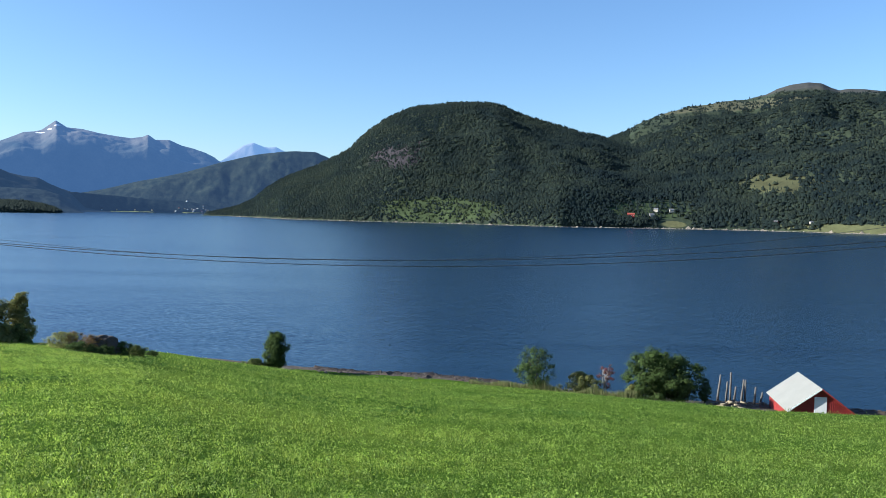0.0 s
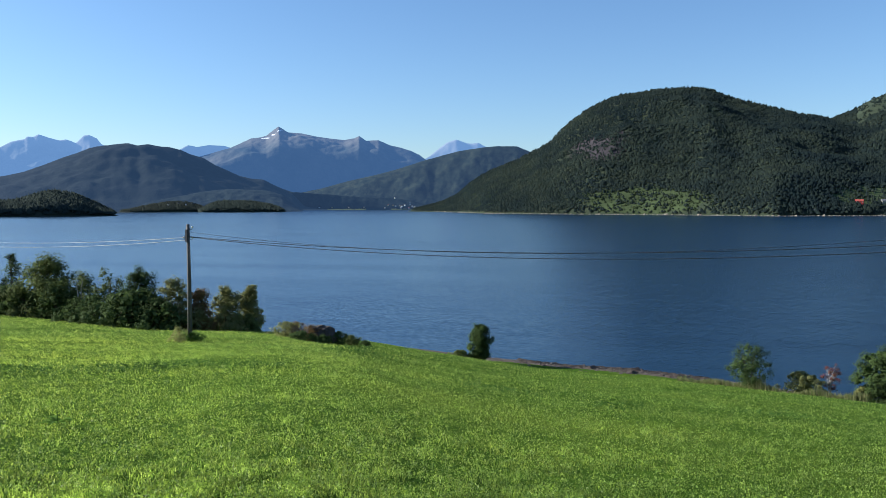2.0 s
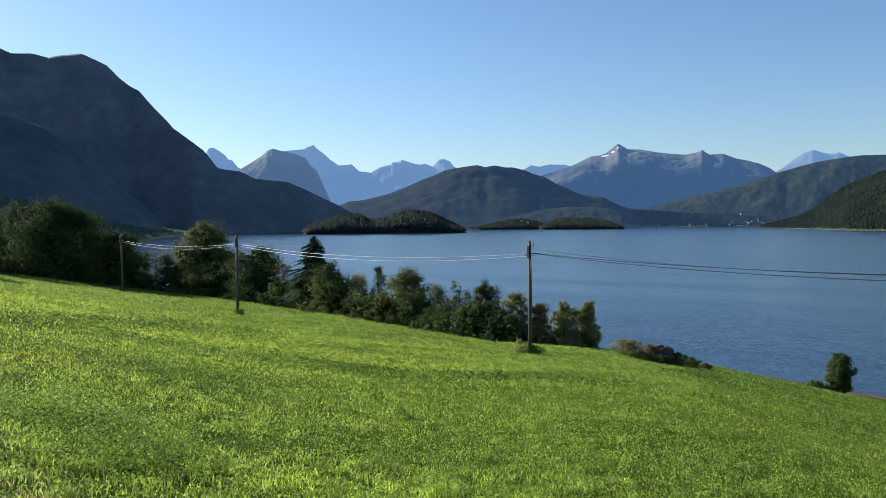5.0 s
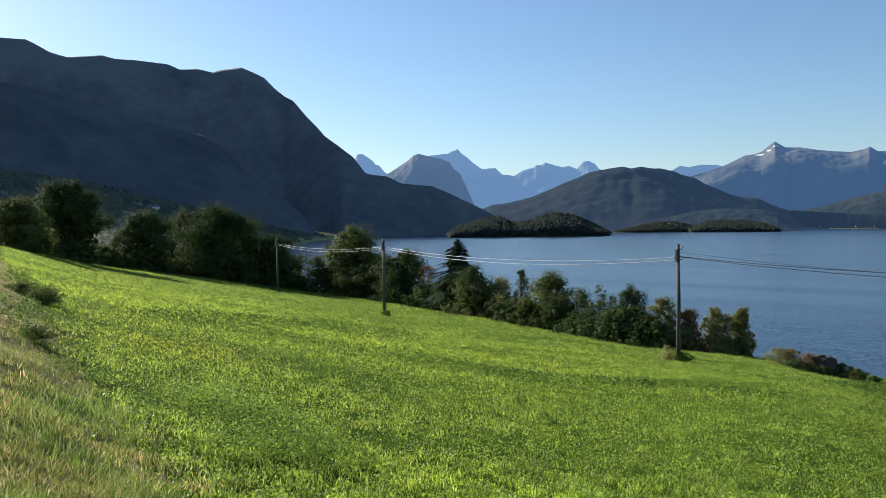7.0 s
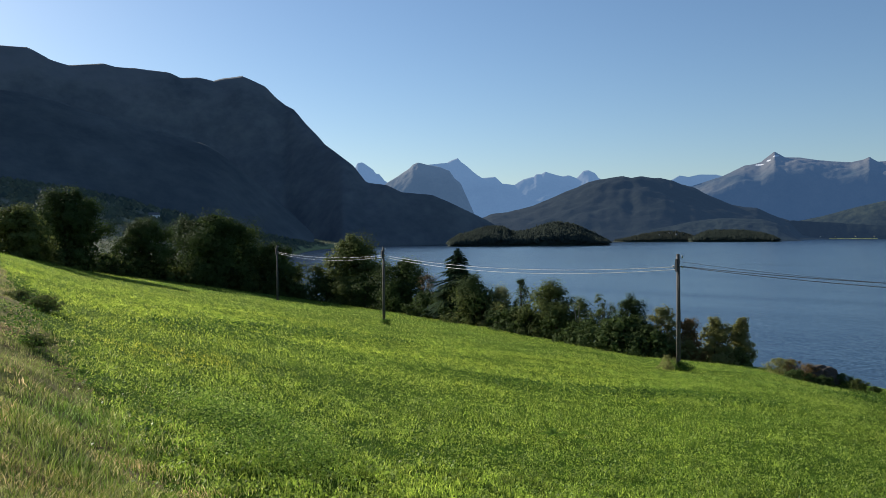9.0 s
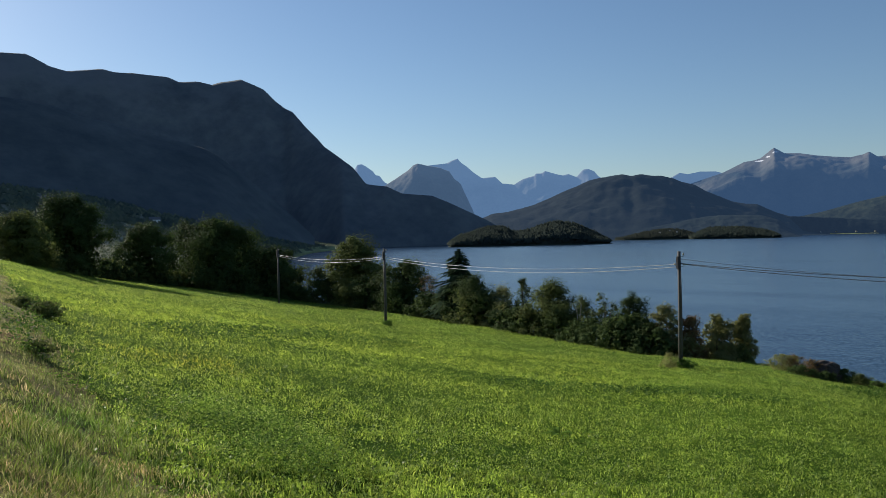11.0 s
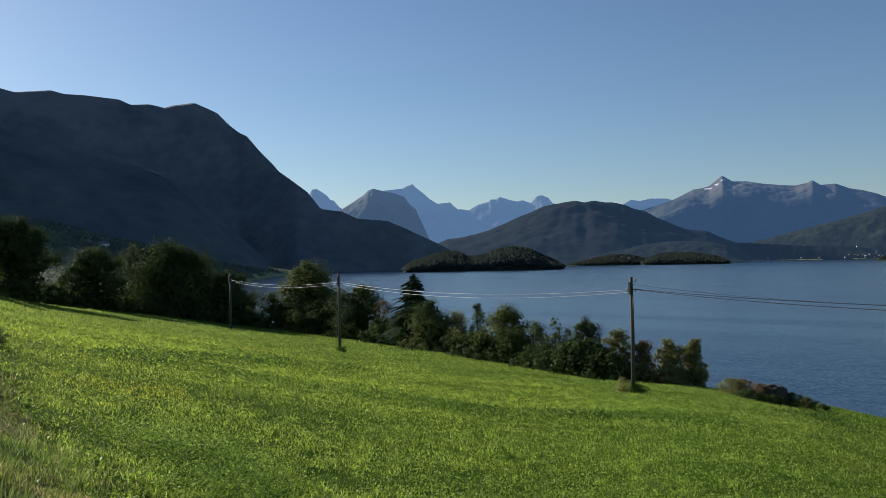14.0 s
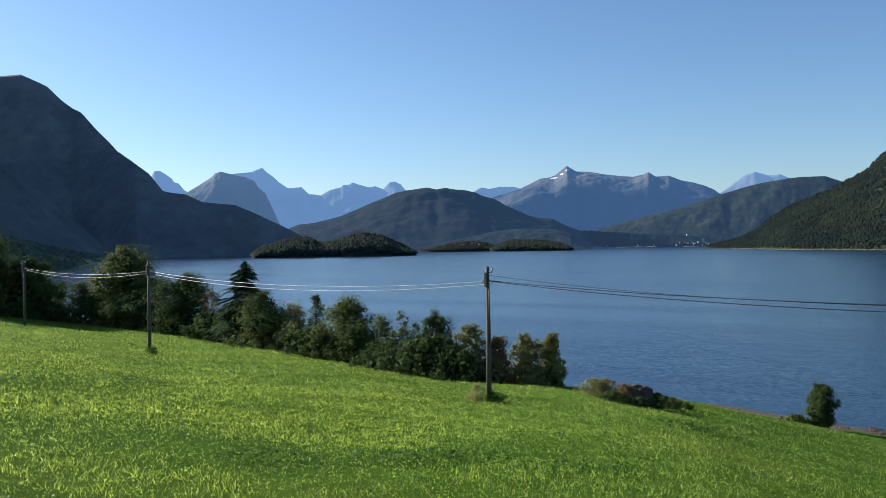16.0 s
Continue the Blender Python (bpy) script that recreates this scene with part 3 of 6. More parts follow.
FJORD_SHORE = [(16, 2700), (14.5, 2600), (11, 2060), (7, 1900), (0, 1775), (-8, 1600), (-15, 1700), (-21, 1720), (-28, 1630), (-45, 1500)]
ROUND = [(0, 0), (0.3, 0.36), (0.6, 0.70), (0.8, 0.88), (0.9, 0.95), (0.96, 0.985), (1, 1)]
STEEP = [(0, 0), (0.45, 0.47), (0.85, 0.88), (0.93, 0.945), (1, 1)]
SHELF = [(0, 0), (0.1, 0.34), (0.22, 0.66), (0.28, 0.74), (0.6, 0.86), (1, 1)]
DOME = hill("dome_hill", "rounded forested hill with a grey cliff above the fjord", FJORD_SHORE,
            [(16, 3000), (10, 2700), (0, 2650), (-8, 2600), (-30, 2300)],
            [(16.4, -0.45), (15.2, -0.12), (14.08, 0.17), (13.34, 0.53), (12.97, 0.73), (12.23, 1.4), (11.48, 1.91), (10.73, 2.32), (9.6, 2.77), (8.84, 3.1), (8.08, 3.51), (7.32, 3.84), (6.55, 4.36), (6.1, 4.83), (5.6, 5.35), (5.03, 5.75), (4.26, 6.34), (3.49, 6.74), (2.72, 7.07), (1.94, 7.32), (1.16, 7.37), (-0.39, 7.6), (-2.34, 7.67), (-3.51, 7.57), (-4.1, 7.38), (-5.47, 6.79), (-8.18, 6), (-9.33, 5.67), (-10.48, 5.44), (-11.05, 5.25), (-12.5, 4.7), (-16, 3.9), (-22, 2.6), (-30, 2)],
            M_HILL, 260, 60, 0.8, 0.28, 0.0045, 0.03, 2.0)
RIGHT = hill("right_mountain", "long forested mountain with a bare rounded summit", FJORD_SHORE,
             [(-6, 2500), (-12, 3200), (-24, 3700), (-45, 3300)],
             [(-6, 0.5), (-9, 3.6), (-11.05, 5.22), (-11.97, 5.63), (-12.34, 5.78), (-12.89, 6.16), (-13.8, 6.56), (-14.88, 6.96), (-15.6, 7.13), (-16.5, 7.38), (-17.39, 7.43), (-18.44, 7.63), (-19.13, 7.68), (-19.82, 7.7), (-20.5, 7.89), (-21.01, 7.98), (-21.67, 8.31), (-22.5, 8.56), (-23.48, 8.66), (-24.3, 8.56), (-24.79, 8.29), (-25.28, 8.1), (-25.75, 8.15), (-26.69, 8.1), (-27.86, 7.91), (-32, 8.2), (-38, 7.5), (-45, 6)],
             M_HILL, 260, 60, 0.85, 0.25, 0.004, 0.02, 7.0)
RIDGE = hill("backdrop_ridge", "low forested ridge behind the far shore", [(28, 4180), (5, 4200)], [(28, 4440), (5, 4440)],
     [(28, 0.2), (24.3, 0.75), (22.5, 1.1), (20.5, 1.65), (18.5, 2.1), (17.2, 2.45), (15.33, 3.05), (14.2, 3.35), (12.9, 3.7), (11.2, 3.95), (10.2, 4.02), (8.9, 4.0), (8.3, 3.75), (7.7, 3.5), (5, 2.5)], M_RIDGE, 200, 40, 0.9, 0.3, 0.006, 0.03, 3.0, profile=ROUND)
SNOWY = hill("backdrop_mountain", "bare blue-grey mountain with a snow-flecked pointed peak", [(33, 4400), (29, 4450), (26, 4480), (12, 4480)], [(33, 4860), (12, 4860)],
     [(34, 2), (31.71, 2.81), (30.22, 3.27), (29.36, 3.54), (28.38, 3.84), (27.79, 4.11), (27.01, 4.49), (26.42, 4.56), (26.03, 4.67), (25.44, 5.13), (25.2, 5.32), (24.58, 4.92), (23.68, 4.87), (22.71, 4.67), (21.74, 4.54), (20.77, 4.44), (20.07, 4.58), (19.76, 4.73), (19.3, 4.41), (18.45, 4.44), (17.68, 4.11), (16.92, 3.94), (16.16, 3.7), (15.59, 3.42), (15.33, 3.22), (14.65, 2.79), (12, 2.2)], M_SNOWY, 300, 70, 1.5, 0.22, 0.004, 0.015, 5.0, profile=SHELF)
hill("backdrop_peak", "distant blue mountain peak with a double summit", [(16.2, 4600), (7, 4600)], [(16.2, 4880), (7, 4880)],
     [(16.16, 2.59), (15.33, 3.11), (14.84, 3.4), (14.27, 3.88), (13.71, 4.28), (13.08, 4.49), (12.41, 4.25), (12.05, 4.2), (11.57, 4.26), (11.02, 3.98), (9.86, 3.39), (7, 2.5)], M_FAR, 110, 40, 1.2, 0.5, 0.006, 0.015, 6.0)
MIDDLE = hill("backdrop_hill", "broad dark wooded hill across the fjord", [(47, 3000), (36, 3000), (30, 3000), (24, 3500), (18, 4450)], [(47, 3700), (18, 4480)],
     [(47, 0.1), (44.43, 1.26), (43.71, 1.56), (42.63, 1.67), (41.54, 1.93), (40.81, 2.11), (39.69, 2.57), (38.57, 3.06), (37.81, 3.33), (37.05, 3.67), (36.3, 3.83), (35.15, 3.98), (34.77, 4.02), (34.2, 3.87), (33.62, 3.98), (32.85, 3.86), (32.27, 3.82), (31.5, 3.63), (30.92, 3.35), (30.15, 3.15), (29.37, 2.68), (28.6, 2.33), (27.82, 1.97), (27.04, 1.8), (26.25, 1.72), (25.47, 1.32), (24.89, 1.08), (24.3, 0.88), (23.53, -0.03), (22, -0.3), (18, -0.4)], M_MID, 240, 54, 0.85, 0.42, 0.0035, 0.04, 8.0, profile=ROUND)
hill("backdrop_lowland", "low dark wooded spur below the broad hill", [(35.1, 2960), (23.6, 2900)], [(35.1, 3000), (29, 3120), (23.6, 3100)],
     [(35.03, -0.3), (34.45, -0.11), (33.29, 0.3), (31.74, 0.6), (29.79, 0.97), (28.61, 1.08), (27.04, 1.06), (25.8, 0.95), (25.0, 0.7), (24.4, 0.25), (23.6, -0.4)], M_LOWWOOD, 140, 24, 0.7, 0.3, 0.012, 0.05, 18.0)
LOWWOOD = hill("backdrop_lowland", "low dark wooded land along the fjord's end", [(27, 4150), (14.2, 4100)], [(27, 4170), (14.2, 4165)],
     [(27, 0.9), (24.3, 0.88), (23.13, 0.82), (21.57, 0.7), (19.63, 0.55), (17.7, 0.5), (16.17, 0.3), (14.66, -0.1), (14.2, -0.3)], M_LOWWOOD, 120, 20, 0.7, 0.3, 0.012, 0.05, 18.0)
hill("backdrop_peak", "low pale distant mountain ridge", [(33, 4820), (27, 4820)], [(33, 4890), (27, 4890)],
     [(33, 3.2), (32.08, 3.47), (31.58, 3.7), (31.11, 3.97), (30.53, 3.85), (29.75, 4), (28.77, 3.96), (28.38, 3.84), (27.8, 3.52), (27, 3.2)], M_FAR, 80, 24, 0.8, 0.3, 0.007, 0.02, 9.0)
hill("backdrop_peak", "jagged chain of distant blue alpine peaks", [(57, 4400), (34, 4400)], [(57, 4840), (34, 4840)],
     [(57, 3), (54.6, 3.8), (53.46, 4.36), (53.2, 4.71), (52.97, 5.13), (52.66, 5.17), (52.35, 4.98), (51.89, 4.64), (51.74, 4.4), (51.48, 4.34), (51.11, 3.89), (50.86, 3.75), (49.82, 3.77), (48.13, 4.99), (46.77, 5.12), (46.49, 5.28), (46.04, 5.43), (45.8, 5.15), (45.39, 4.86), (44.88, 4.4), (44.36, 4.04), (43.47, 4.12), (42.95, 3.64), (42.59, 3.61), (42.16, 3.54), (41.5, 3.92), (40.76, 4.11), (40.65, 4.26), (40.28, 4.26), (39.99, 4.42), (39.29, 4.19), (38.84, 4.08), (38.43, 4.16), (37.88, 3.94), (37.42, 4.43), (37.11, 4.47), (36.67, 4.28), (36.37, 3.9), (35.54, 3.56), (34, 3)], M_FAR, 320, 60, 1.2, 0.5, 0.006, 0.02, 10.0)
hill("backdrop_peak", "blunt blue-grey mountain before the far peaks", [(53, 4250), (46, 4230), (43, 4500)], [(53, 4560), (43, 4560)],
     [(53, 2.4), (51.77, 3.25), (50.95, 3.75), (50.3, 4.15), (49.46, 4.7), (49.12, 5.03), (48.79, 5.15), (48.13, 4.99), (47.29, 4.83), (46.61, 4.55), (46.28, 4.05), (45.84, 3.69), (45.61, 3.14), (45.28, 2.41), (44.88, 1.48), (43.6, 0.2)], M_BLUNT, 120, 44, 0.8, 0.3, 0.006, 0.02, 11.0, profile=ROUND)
# Beyond 79 degrees an unseen, raised crest is added to shade foothill and spur.
LEFT = hill("left_mountain", "high steep mountain in its own shade, raised out of view to block the sun", [(42, 2260), (47, 2190), (51, 2130), (54, 2080), (58, 2400), (62, 2500), (79, 2400), (84, 2400), (130, 2400)], [(42, 2320), (47, 2320), (51, 2340), (54, 2480), (58, 2950), (62, 3000), (79.2, 3000), (80.2, 3550), (130, 3550)],
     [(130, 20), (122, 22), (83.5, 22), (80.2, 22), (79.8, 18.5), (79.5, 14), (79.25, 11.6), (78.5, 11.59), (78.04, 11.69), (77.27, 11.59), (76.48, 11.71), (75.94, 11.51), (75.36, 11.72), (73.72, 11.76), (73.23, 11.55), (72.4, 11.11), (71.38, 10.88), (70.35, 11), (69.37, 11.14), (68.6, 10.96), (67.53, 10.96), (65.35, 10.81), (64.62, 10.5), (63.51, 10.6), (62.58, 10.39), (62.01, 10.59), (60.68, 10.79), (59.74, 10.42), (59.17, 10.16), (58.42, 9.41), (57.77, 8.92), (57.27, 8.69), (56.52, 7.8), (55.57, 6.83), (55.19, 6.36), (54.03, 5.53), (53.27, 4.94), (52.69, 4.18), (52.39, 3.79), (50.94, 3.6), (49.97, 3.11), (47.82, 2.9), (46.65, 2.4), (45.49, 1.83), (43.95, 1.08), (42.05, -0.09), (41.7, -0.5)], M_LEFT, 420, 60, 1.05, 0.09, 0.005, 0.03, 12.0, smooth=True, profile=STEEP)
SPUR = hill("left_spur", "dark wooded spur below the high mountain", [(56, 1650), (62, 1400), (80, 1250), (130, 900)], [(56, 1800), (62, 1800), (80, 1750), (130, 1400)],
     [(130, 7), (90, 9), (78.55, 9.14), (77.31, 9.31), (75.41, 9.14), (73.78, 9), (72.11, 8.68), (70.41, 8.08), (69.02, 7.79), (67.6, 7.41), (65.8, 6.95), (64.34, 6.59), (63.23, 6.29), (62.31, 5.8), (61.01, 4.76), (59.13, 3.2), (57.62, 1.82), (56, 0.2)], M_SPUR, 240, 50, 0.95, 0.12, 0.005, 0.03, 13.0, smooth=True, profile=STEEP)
ISLAND = hill("wooded_island", "low dark wooded island in the fjord", [(46.9, 1820), (35.5, 1860)], [(46.9, 1900), (35.5, 1960)],
     [(46.81, -0.65), (46.5, -0.4), (46.0, -0.08), (45.3, 0.06), (44.4, 0.42), (43.7, 0.53), (42.8, 0.45), (42.4, 0.18), (41.9, 0.14), (41.0, 0.25), (40.1, 0.62), (39.2, 0.77), (38.2, 0.61), (37.5, 0.37), (36.7, -0.02), (36.1, -0.4), (35.54, -0.65)], M_ISLAND, 120, 16, 0.5, 0.2, 0.02, 0.05, 14.0, 0.0, 0.8)
ISLET = hill("wooded_islet", "low wooded headland on the far shore", [(30.6, 2700), (24.7, 2640)], [(30.6, 2780), (24.7, 2720)],
     [(30.55, -0.45), (30.2, -0.2), (29.4, 0.17), (28.6, 0.24), (27.05, 0.19), (25.9, 0.02), (25.3, -0.2), (24.75, -0.47)], M_ISLAND, 90, 12, 0.5, 0.2, 0.02, 0.04, 15.0, 0.0, 0.8)
POINT = hill("wooded_point", "wooded point with a few houses on the far shore", [(35.7, 2800), (29.9, 2760)], [(35.7, 2870), (29.9, 2850)],
     [(35.65, -0.44), (34.9, -0.32), (33.7, -0.02), (32.5, 0.18), (31.3, 0.2), (30.2, -0.1), (29.9, -0.4)], M_POINT, 90, 12, 0.6, 0.2, 0.02, 0.04, 19.0, 0.0, 0.8)
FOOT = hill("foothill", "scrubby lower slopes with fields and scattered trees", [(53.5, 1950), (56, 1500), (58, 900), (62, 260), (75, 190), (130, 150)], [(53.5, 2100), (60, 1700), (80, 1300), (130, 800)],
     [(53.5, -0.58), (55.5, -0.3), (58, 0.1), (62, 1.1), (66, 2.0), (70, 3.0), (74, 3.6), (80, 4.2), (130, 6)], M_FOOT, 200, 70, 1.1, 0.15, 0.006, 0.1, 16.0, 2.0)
hill("hillside_behind", "grassy hillside rising behind the road", [(128, 110), (180, 60), (260, 90), (310, 400)], [(128, 900), (310, 900)],
     [(128, 7), (180, 14), (260, 10), (310, 3)], M_FOOT, 60, 16, 1.0, 0.1, 0.006, 0.1, 17.0, 4.0)


def forest(name, label, grid, count, size, seed, mat, keep=None, broad=0.35):
    """Many small trees on a slope: tapered spruces and rounded broadleaf crowns, joined."""
    az, r, z = grid
    rng = np.random.default_rng(seed)
    rows = int((r.shape[0] - 8))
    i = rng.uniform(0.3, rows - 1.02, count)
    j = rng.uniform(0, r.shape[1] - 1.02, count)
    i0, j0 = i.astype(int), j.astype(int)
    fi, fj = i - i0, j - j0

    def at(g):
        return g[i0, j0] * (1 - fi) * (1 - fj) + g[i0 + 1, j0] * fi * (1 - fj) + g[i0, j0 + 1] * (1 - fi) * fj + g[i0 + 1, j0 + 1] * fi * fj

    a = np.radians(np.interp(j, np.arange(len(az)), az))
    rr, zz = at(r), at(z)
    ok = zz > 2.5
    if keep is not None:
        ok &= keep(np.degrees(a), rr, zz, i / rows, rng)
    a, rr, zz = a[ok], rr[ok], zz[ok]
    n = len(a)
    x, y = -np.sin(a) * rr, np.cos(a) * rr
    h = size * rng.uniform(0.55, 1.25, n)
    wide = rng.random(n) < broad
    w = np.where(wide, h * rng.uniform(0.4, 0.68, n), h * rng.uniform(0.16, 0.24, n))
    h = np.where(wide, h * 0.75, h)
    sides = 4
    spin = rng.uniform(0, 6.28, n)
    ring = spin[:, None] + 2 * np.pi * np.arange(sides)[None] / sides
    jit = rng.uniform(0.7, 1.25, (n, sides))
    lift = np.where(wide, 0.28, 0.08)[:, None] * h[:, None] * rng.uniform(0.75, 1.2, (n, sides))
    ringv = np.stack([x[:, None] + np.cos(ring) * w[:, None] * jit, y[:, None] + np.sin(ring) * w[:, None] * jit, zz[:, None] + lift - 0.5], -1)
    tip = np.stack([x + rng.normal(0, 0.3, n), y, zz + h], -1)[:, None]
    verts = np.concatenate([ringv, tip], 1)
    up = np.array([(k, (k + 1) % sides, sides) for k in range(sides)])
    at0 = (np.arange(n) * (sides + 1))[:, None, None]
    f = (at0 + up[None]).reshape(-1, 3)
    tagged(new(name, np_mesh(name, verts.reshape(-1, 3), f, mat, None, True)), label, "forest", kind="stuff")


def dome_keep(az, r, z, s, rng):
    e = np.degrees(np.arctan((z - EYE) / r))
    cliff = (((az - 3.2) / 1.7) ** 2 + ((e - 3.8) / 1.0) ** 2 < rng.uniform(0.3, 1.2, len(az))) & (rng.random(len(az)) < 0.72)
    young = ((az - 0.2) / 4.6) ** 2 + ((e - 0.2) / 0.9) ** 2 < rng.uniform(0.7, 1.3, len(az))
    farm = (((az + 14) / 3.2) ** 2 + ((e - 0.45) / 0.75) ** 2 < rng.uniform(0.5, 1.1, len(az))) & (rng.random(len(az)) < 0.85)
    farm |= ((az + 15.6) / 1.3) ** 2 + ((e + 0.4) / 0.45) ** 2 < 1
    return ~farm & ~cliff & ~(young & (rng.random(len(az)) < 0.8)) & (rng.random(len(az)) < np.where(s > 0.93, 0.6, 1.0)) & (az > rng.uniform(-19, -13, len(az)))


def young_keep(az, r, z, s, rng):
    e = np.degrees(np.arctan((z - EYE) / r))
    a = ((az - 0.2) / 4.6) ** 2 + ((e - 0.2) / 0.9) ** 2 < 1.2
    b = ((az - 12.5) / 2.5) ** 2 + ((e - 0.6) / 0.9) ** 2 < 1.0
    return (a | b) & (rng.random(len(az)) < 0.7)


def right_keep(az, r, z, s, rng):
    e = np.degrees(np.arctan((z - EYE) / r))
    wob = 0.35 * np.sin(az * 7.3 + e * 3) + 0.3 * np.sin(e * 11 + az * 4.1)
    clear = ((az + 21.6 + 0.4 * (e - 2.2)) / 2.0) ** 2 + ((e - 2.2) / 0.6) ** 2 < 0.95 + wob + rng.normal(0, 0.12, len(az))
    low = ((e < -0.25) & (az < -24.5)) | (((az + 15.6) / 1.2) ** 2 + ((e + 0.4) / 0.4) ** 2 < 1) | ((((az + 14) / 3.4) ** 2 + ((e - 0.5) / 0.7) ** 2 < 1) & (rng.random(len(az)) < 0.75))
    clear &= rng.random(len(az)) < 0.93
    return ~clear & ~low & (z < np.where(az < -19.5, 488, 900) + rng.normal(0, 12, len(az))) & ((s < 0.72 + 0.06 * np.sin(az * 5)) | (az < -21.5) | (az > -12.5) | (rng.random(len(az)) < 0.12)) & (az > -33) & (az < rng.uniform(-9, -6, len(az)))


forest("young_birch_growth", "light green young birches above the far shore", DOME, 30000, 6, 5, M_YOUNG, young_keep, 0.85)
forest("dome_forest", "dense mixed forest of spruce and birch on the slope", DOME, 84000, 8.0, 1, M_FOREST, dome_keep, 0.62)
forest("mountain_forest", "dense mixed forest below the bare summit", RIGHT, 84000, 10, 2, M_FOREST, right_keep, 0.62)
forest("island_forest", "dark trees covering the island", ISLAND, 6000, 12, 3, M_ISLEWOOD, None, 0.9)
forest("headland_forest", "dark trees covering the low headland", ISLET, 3600, 9.5, 6, M_ISLEWOOD, None, 0.8)
forest("point_forest", "grey-green trees covering the wooded point", POINT, 2200, 8, 7, M_POINTWOOD, None, 0.9)
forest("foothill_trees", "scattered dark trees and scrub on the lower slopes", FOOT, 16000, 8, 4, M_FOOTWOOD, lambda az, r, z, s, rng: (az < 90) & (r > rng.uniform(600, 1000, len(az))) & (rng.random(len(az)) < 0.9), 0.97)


def scrub(name, label, grid, count, az0, az1, r0, r1, mat, seed, per=34):
    """Bushes and small trees on a slope, each a loose heap of leaves, joined."""
    A, R, Z = grid
    rng = np.random.default_rng(seed)
    i = rng.uniform(0.3, R.shape[0] - 10, count).astype(int)
    j = np.interp(rng.uniform(az0, az1, count), A[::-1], np.arange(len(A))[::-1]).astype(int)
    a, r, z = np.radians(A[j] + rng.normal(0, 0.15, count)), R[i, j] + rng.normal(0, 3, count), Z[i, j]
    ok = (r > r0) & (r < r1)
    a, r, z = a[ok], r[ok], z[ok]
    n = len(a)
    w, h = rng.uniform(1.6, 4.2, n), rng.uniform(2.5, 7.5, n)
    d = rng.normal(size=(n, per, 3))
    d /= np.linalg.norm(d, axis=2)[:, :, None]
    base = np.stack([-np.sin(a) * r, np.cos(a) * r, z + h * 0.45], -1)[:, None]
    pos = base + d * rng.uniform(0.55, 1.1, (n, per, 1)) * np.stack([w, w, h * 0.55], -1)[:, None]
    nrm = d + rng.normal(0, 0.5, d.shape)
    u = np.cross(nrm, rng.normal(size=d.shape))
    u /= np.linalg.norm(u, axis=2)[:, :, None]
    v = np.cross(nrm / np.linalg.norm(nrm, axis=2)[:, :, None], u)
    s = rng.uniform(0.35, 0.85, (n, per, 1))
    q = np.stack([pos - u * s, pos - v * s * 0.6, pos + u * s, pos + v * s * 0.6], 2).reshape(-1, 3)
    tagged(new(name, np_mesh(name, q, np.arange(len(q)).reshape(-1, 4), mat)), label, "scrub", kind="stuff")


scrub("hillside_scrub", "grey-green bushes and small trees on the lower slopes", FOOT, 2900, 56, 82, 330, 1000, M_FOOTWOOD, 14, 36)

# ---- trees ----
def crown_mesh(name, seed, h, w, low, leaf, count, mat, clumps=26, core=0.2):
    """Leaves in clumps over an uneven domed crown, and large leaves in its depth; base at the origin."""
    rng = np.random.default_rng(seed)
    turn = rng.uniform(0, 6.28, 5)

    def reach(t, a):
        flank = np.where(t < 0.4, 1 - (0.25 if low < 0.12 else 0.6) * (1 - t / 0.4) ** 1.6, np.sqrt(np.clip(1 - ((t - 0.4) / 0.6) ** 2, 0.0, 1)) ** 0.9)
        lobes = 1 + 0.15 * np.sin(2 * a + turn[0] + 3 * t) + 0.13 * np.sin(3 * a + turn[1] - 7 * t) + 0.1 * np.sin(5 * a + turn[2] + 11 * t) + 0.08 * np.sin(17 * t + turn[3] + a)
        return w / 2 * flank * lobes

    def spread(n, near, far):
        t, a = rng.uniform(0, 1, n), rng.uniform(0, 2 * np.pi, n)
        q = reach(t, a) * rng.uniform(near, far, n)
        return np.stack([np.cos(a) * q, np.sin(a) * q, h * (low + (0.98 - low) * t) + rng.normal(0, 0.012 * h, n)], -1)

    cen = np.concatenate([spread(clumps - clumps // 4, 0.72, 0.98), spread(clumps // 4, 0.2, 0.7)])
    size = np.maximum(np.minimum(w * 0.13, h * 0.11), min(0.2, h * 0.3)) * rng.uniform(0.5, 1.3, clumps)
    deep = int(count * core)
    pick = rng.integers(0, clumps, count - deep)
    d = rng.normal(size=(count, 3))
    d /= np.linalg.norm(d, axis=1)[:, None]
    pos = cen[pick] + d[deep:] * (size[pick] * rng.uniform(0.1, 1.25, count - deep) ** 0.75)[:, None] * [1, 1, 0.85]
    pos = np.concatenate([spread(deep, 0.1, 0.82) * [1, 1, 0.97], pos])
    n = d * 0.5 + (pos - [0, 0, h * 0.45]) / w + rng.normal(0, 0.3, (count, 3)) + [0, 0, 0.3]
    n /= np.linalg.norm(n, axis=1)[:, None]
    u = np.cross(n, rng.normal(size=(count, 3)))
    u /= np.linalg.norm(u, axis=1)[:, None]
    v = np.cross(n, u)
    s = (leaf * rng.uniform(0.6, 1.35, count))[:, None]
    s[:deep] *= 2.0
    q = np.stack([pos - u * s, pos + u * s * 0.55 - v * s * 0.7, pos + u * s * 0.75 + v * s * 0.6], 1)
    q[:, :, 2] = np.clip(q[:, :, 2], 0.05, None)
    return np_mesh(name, q.reshape(-1, 3), np.arange(3 * count).reshape(-1, 3), mat), cen


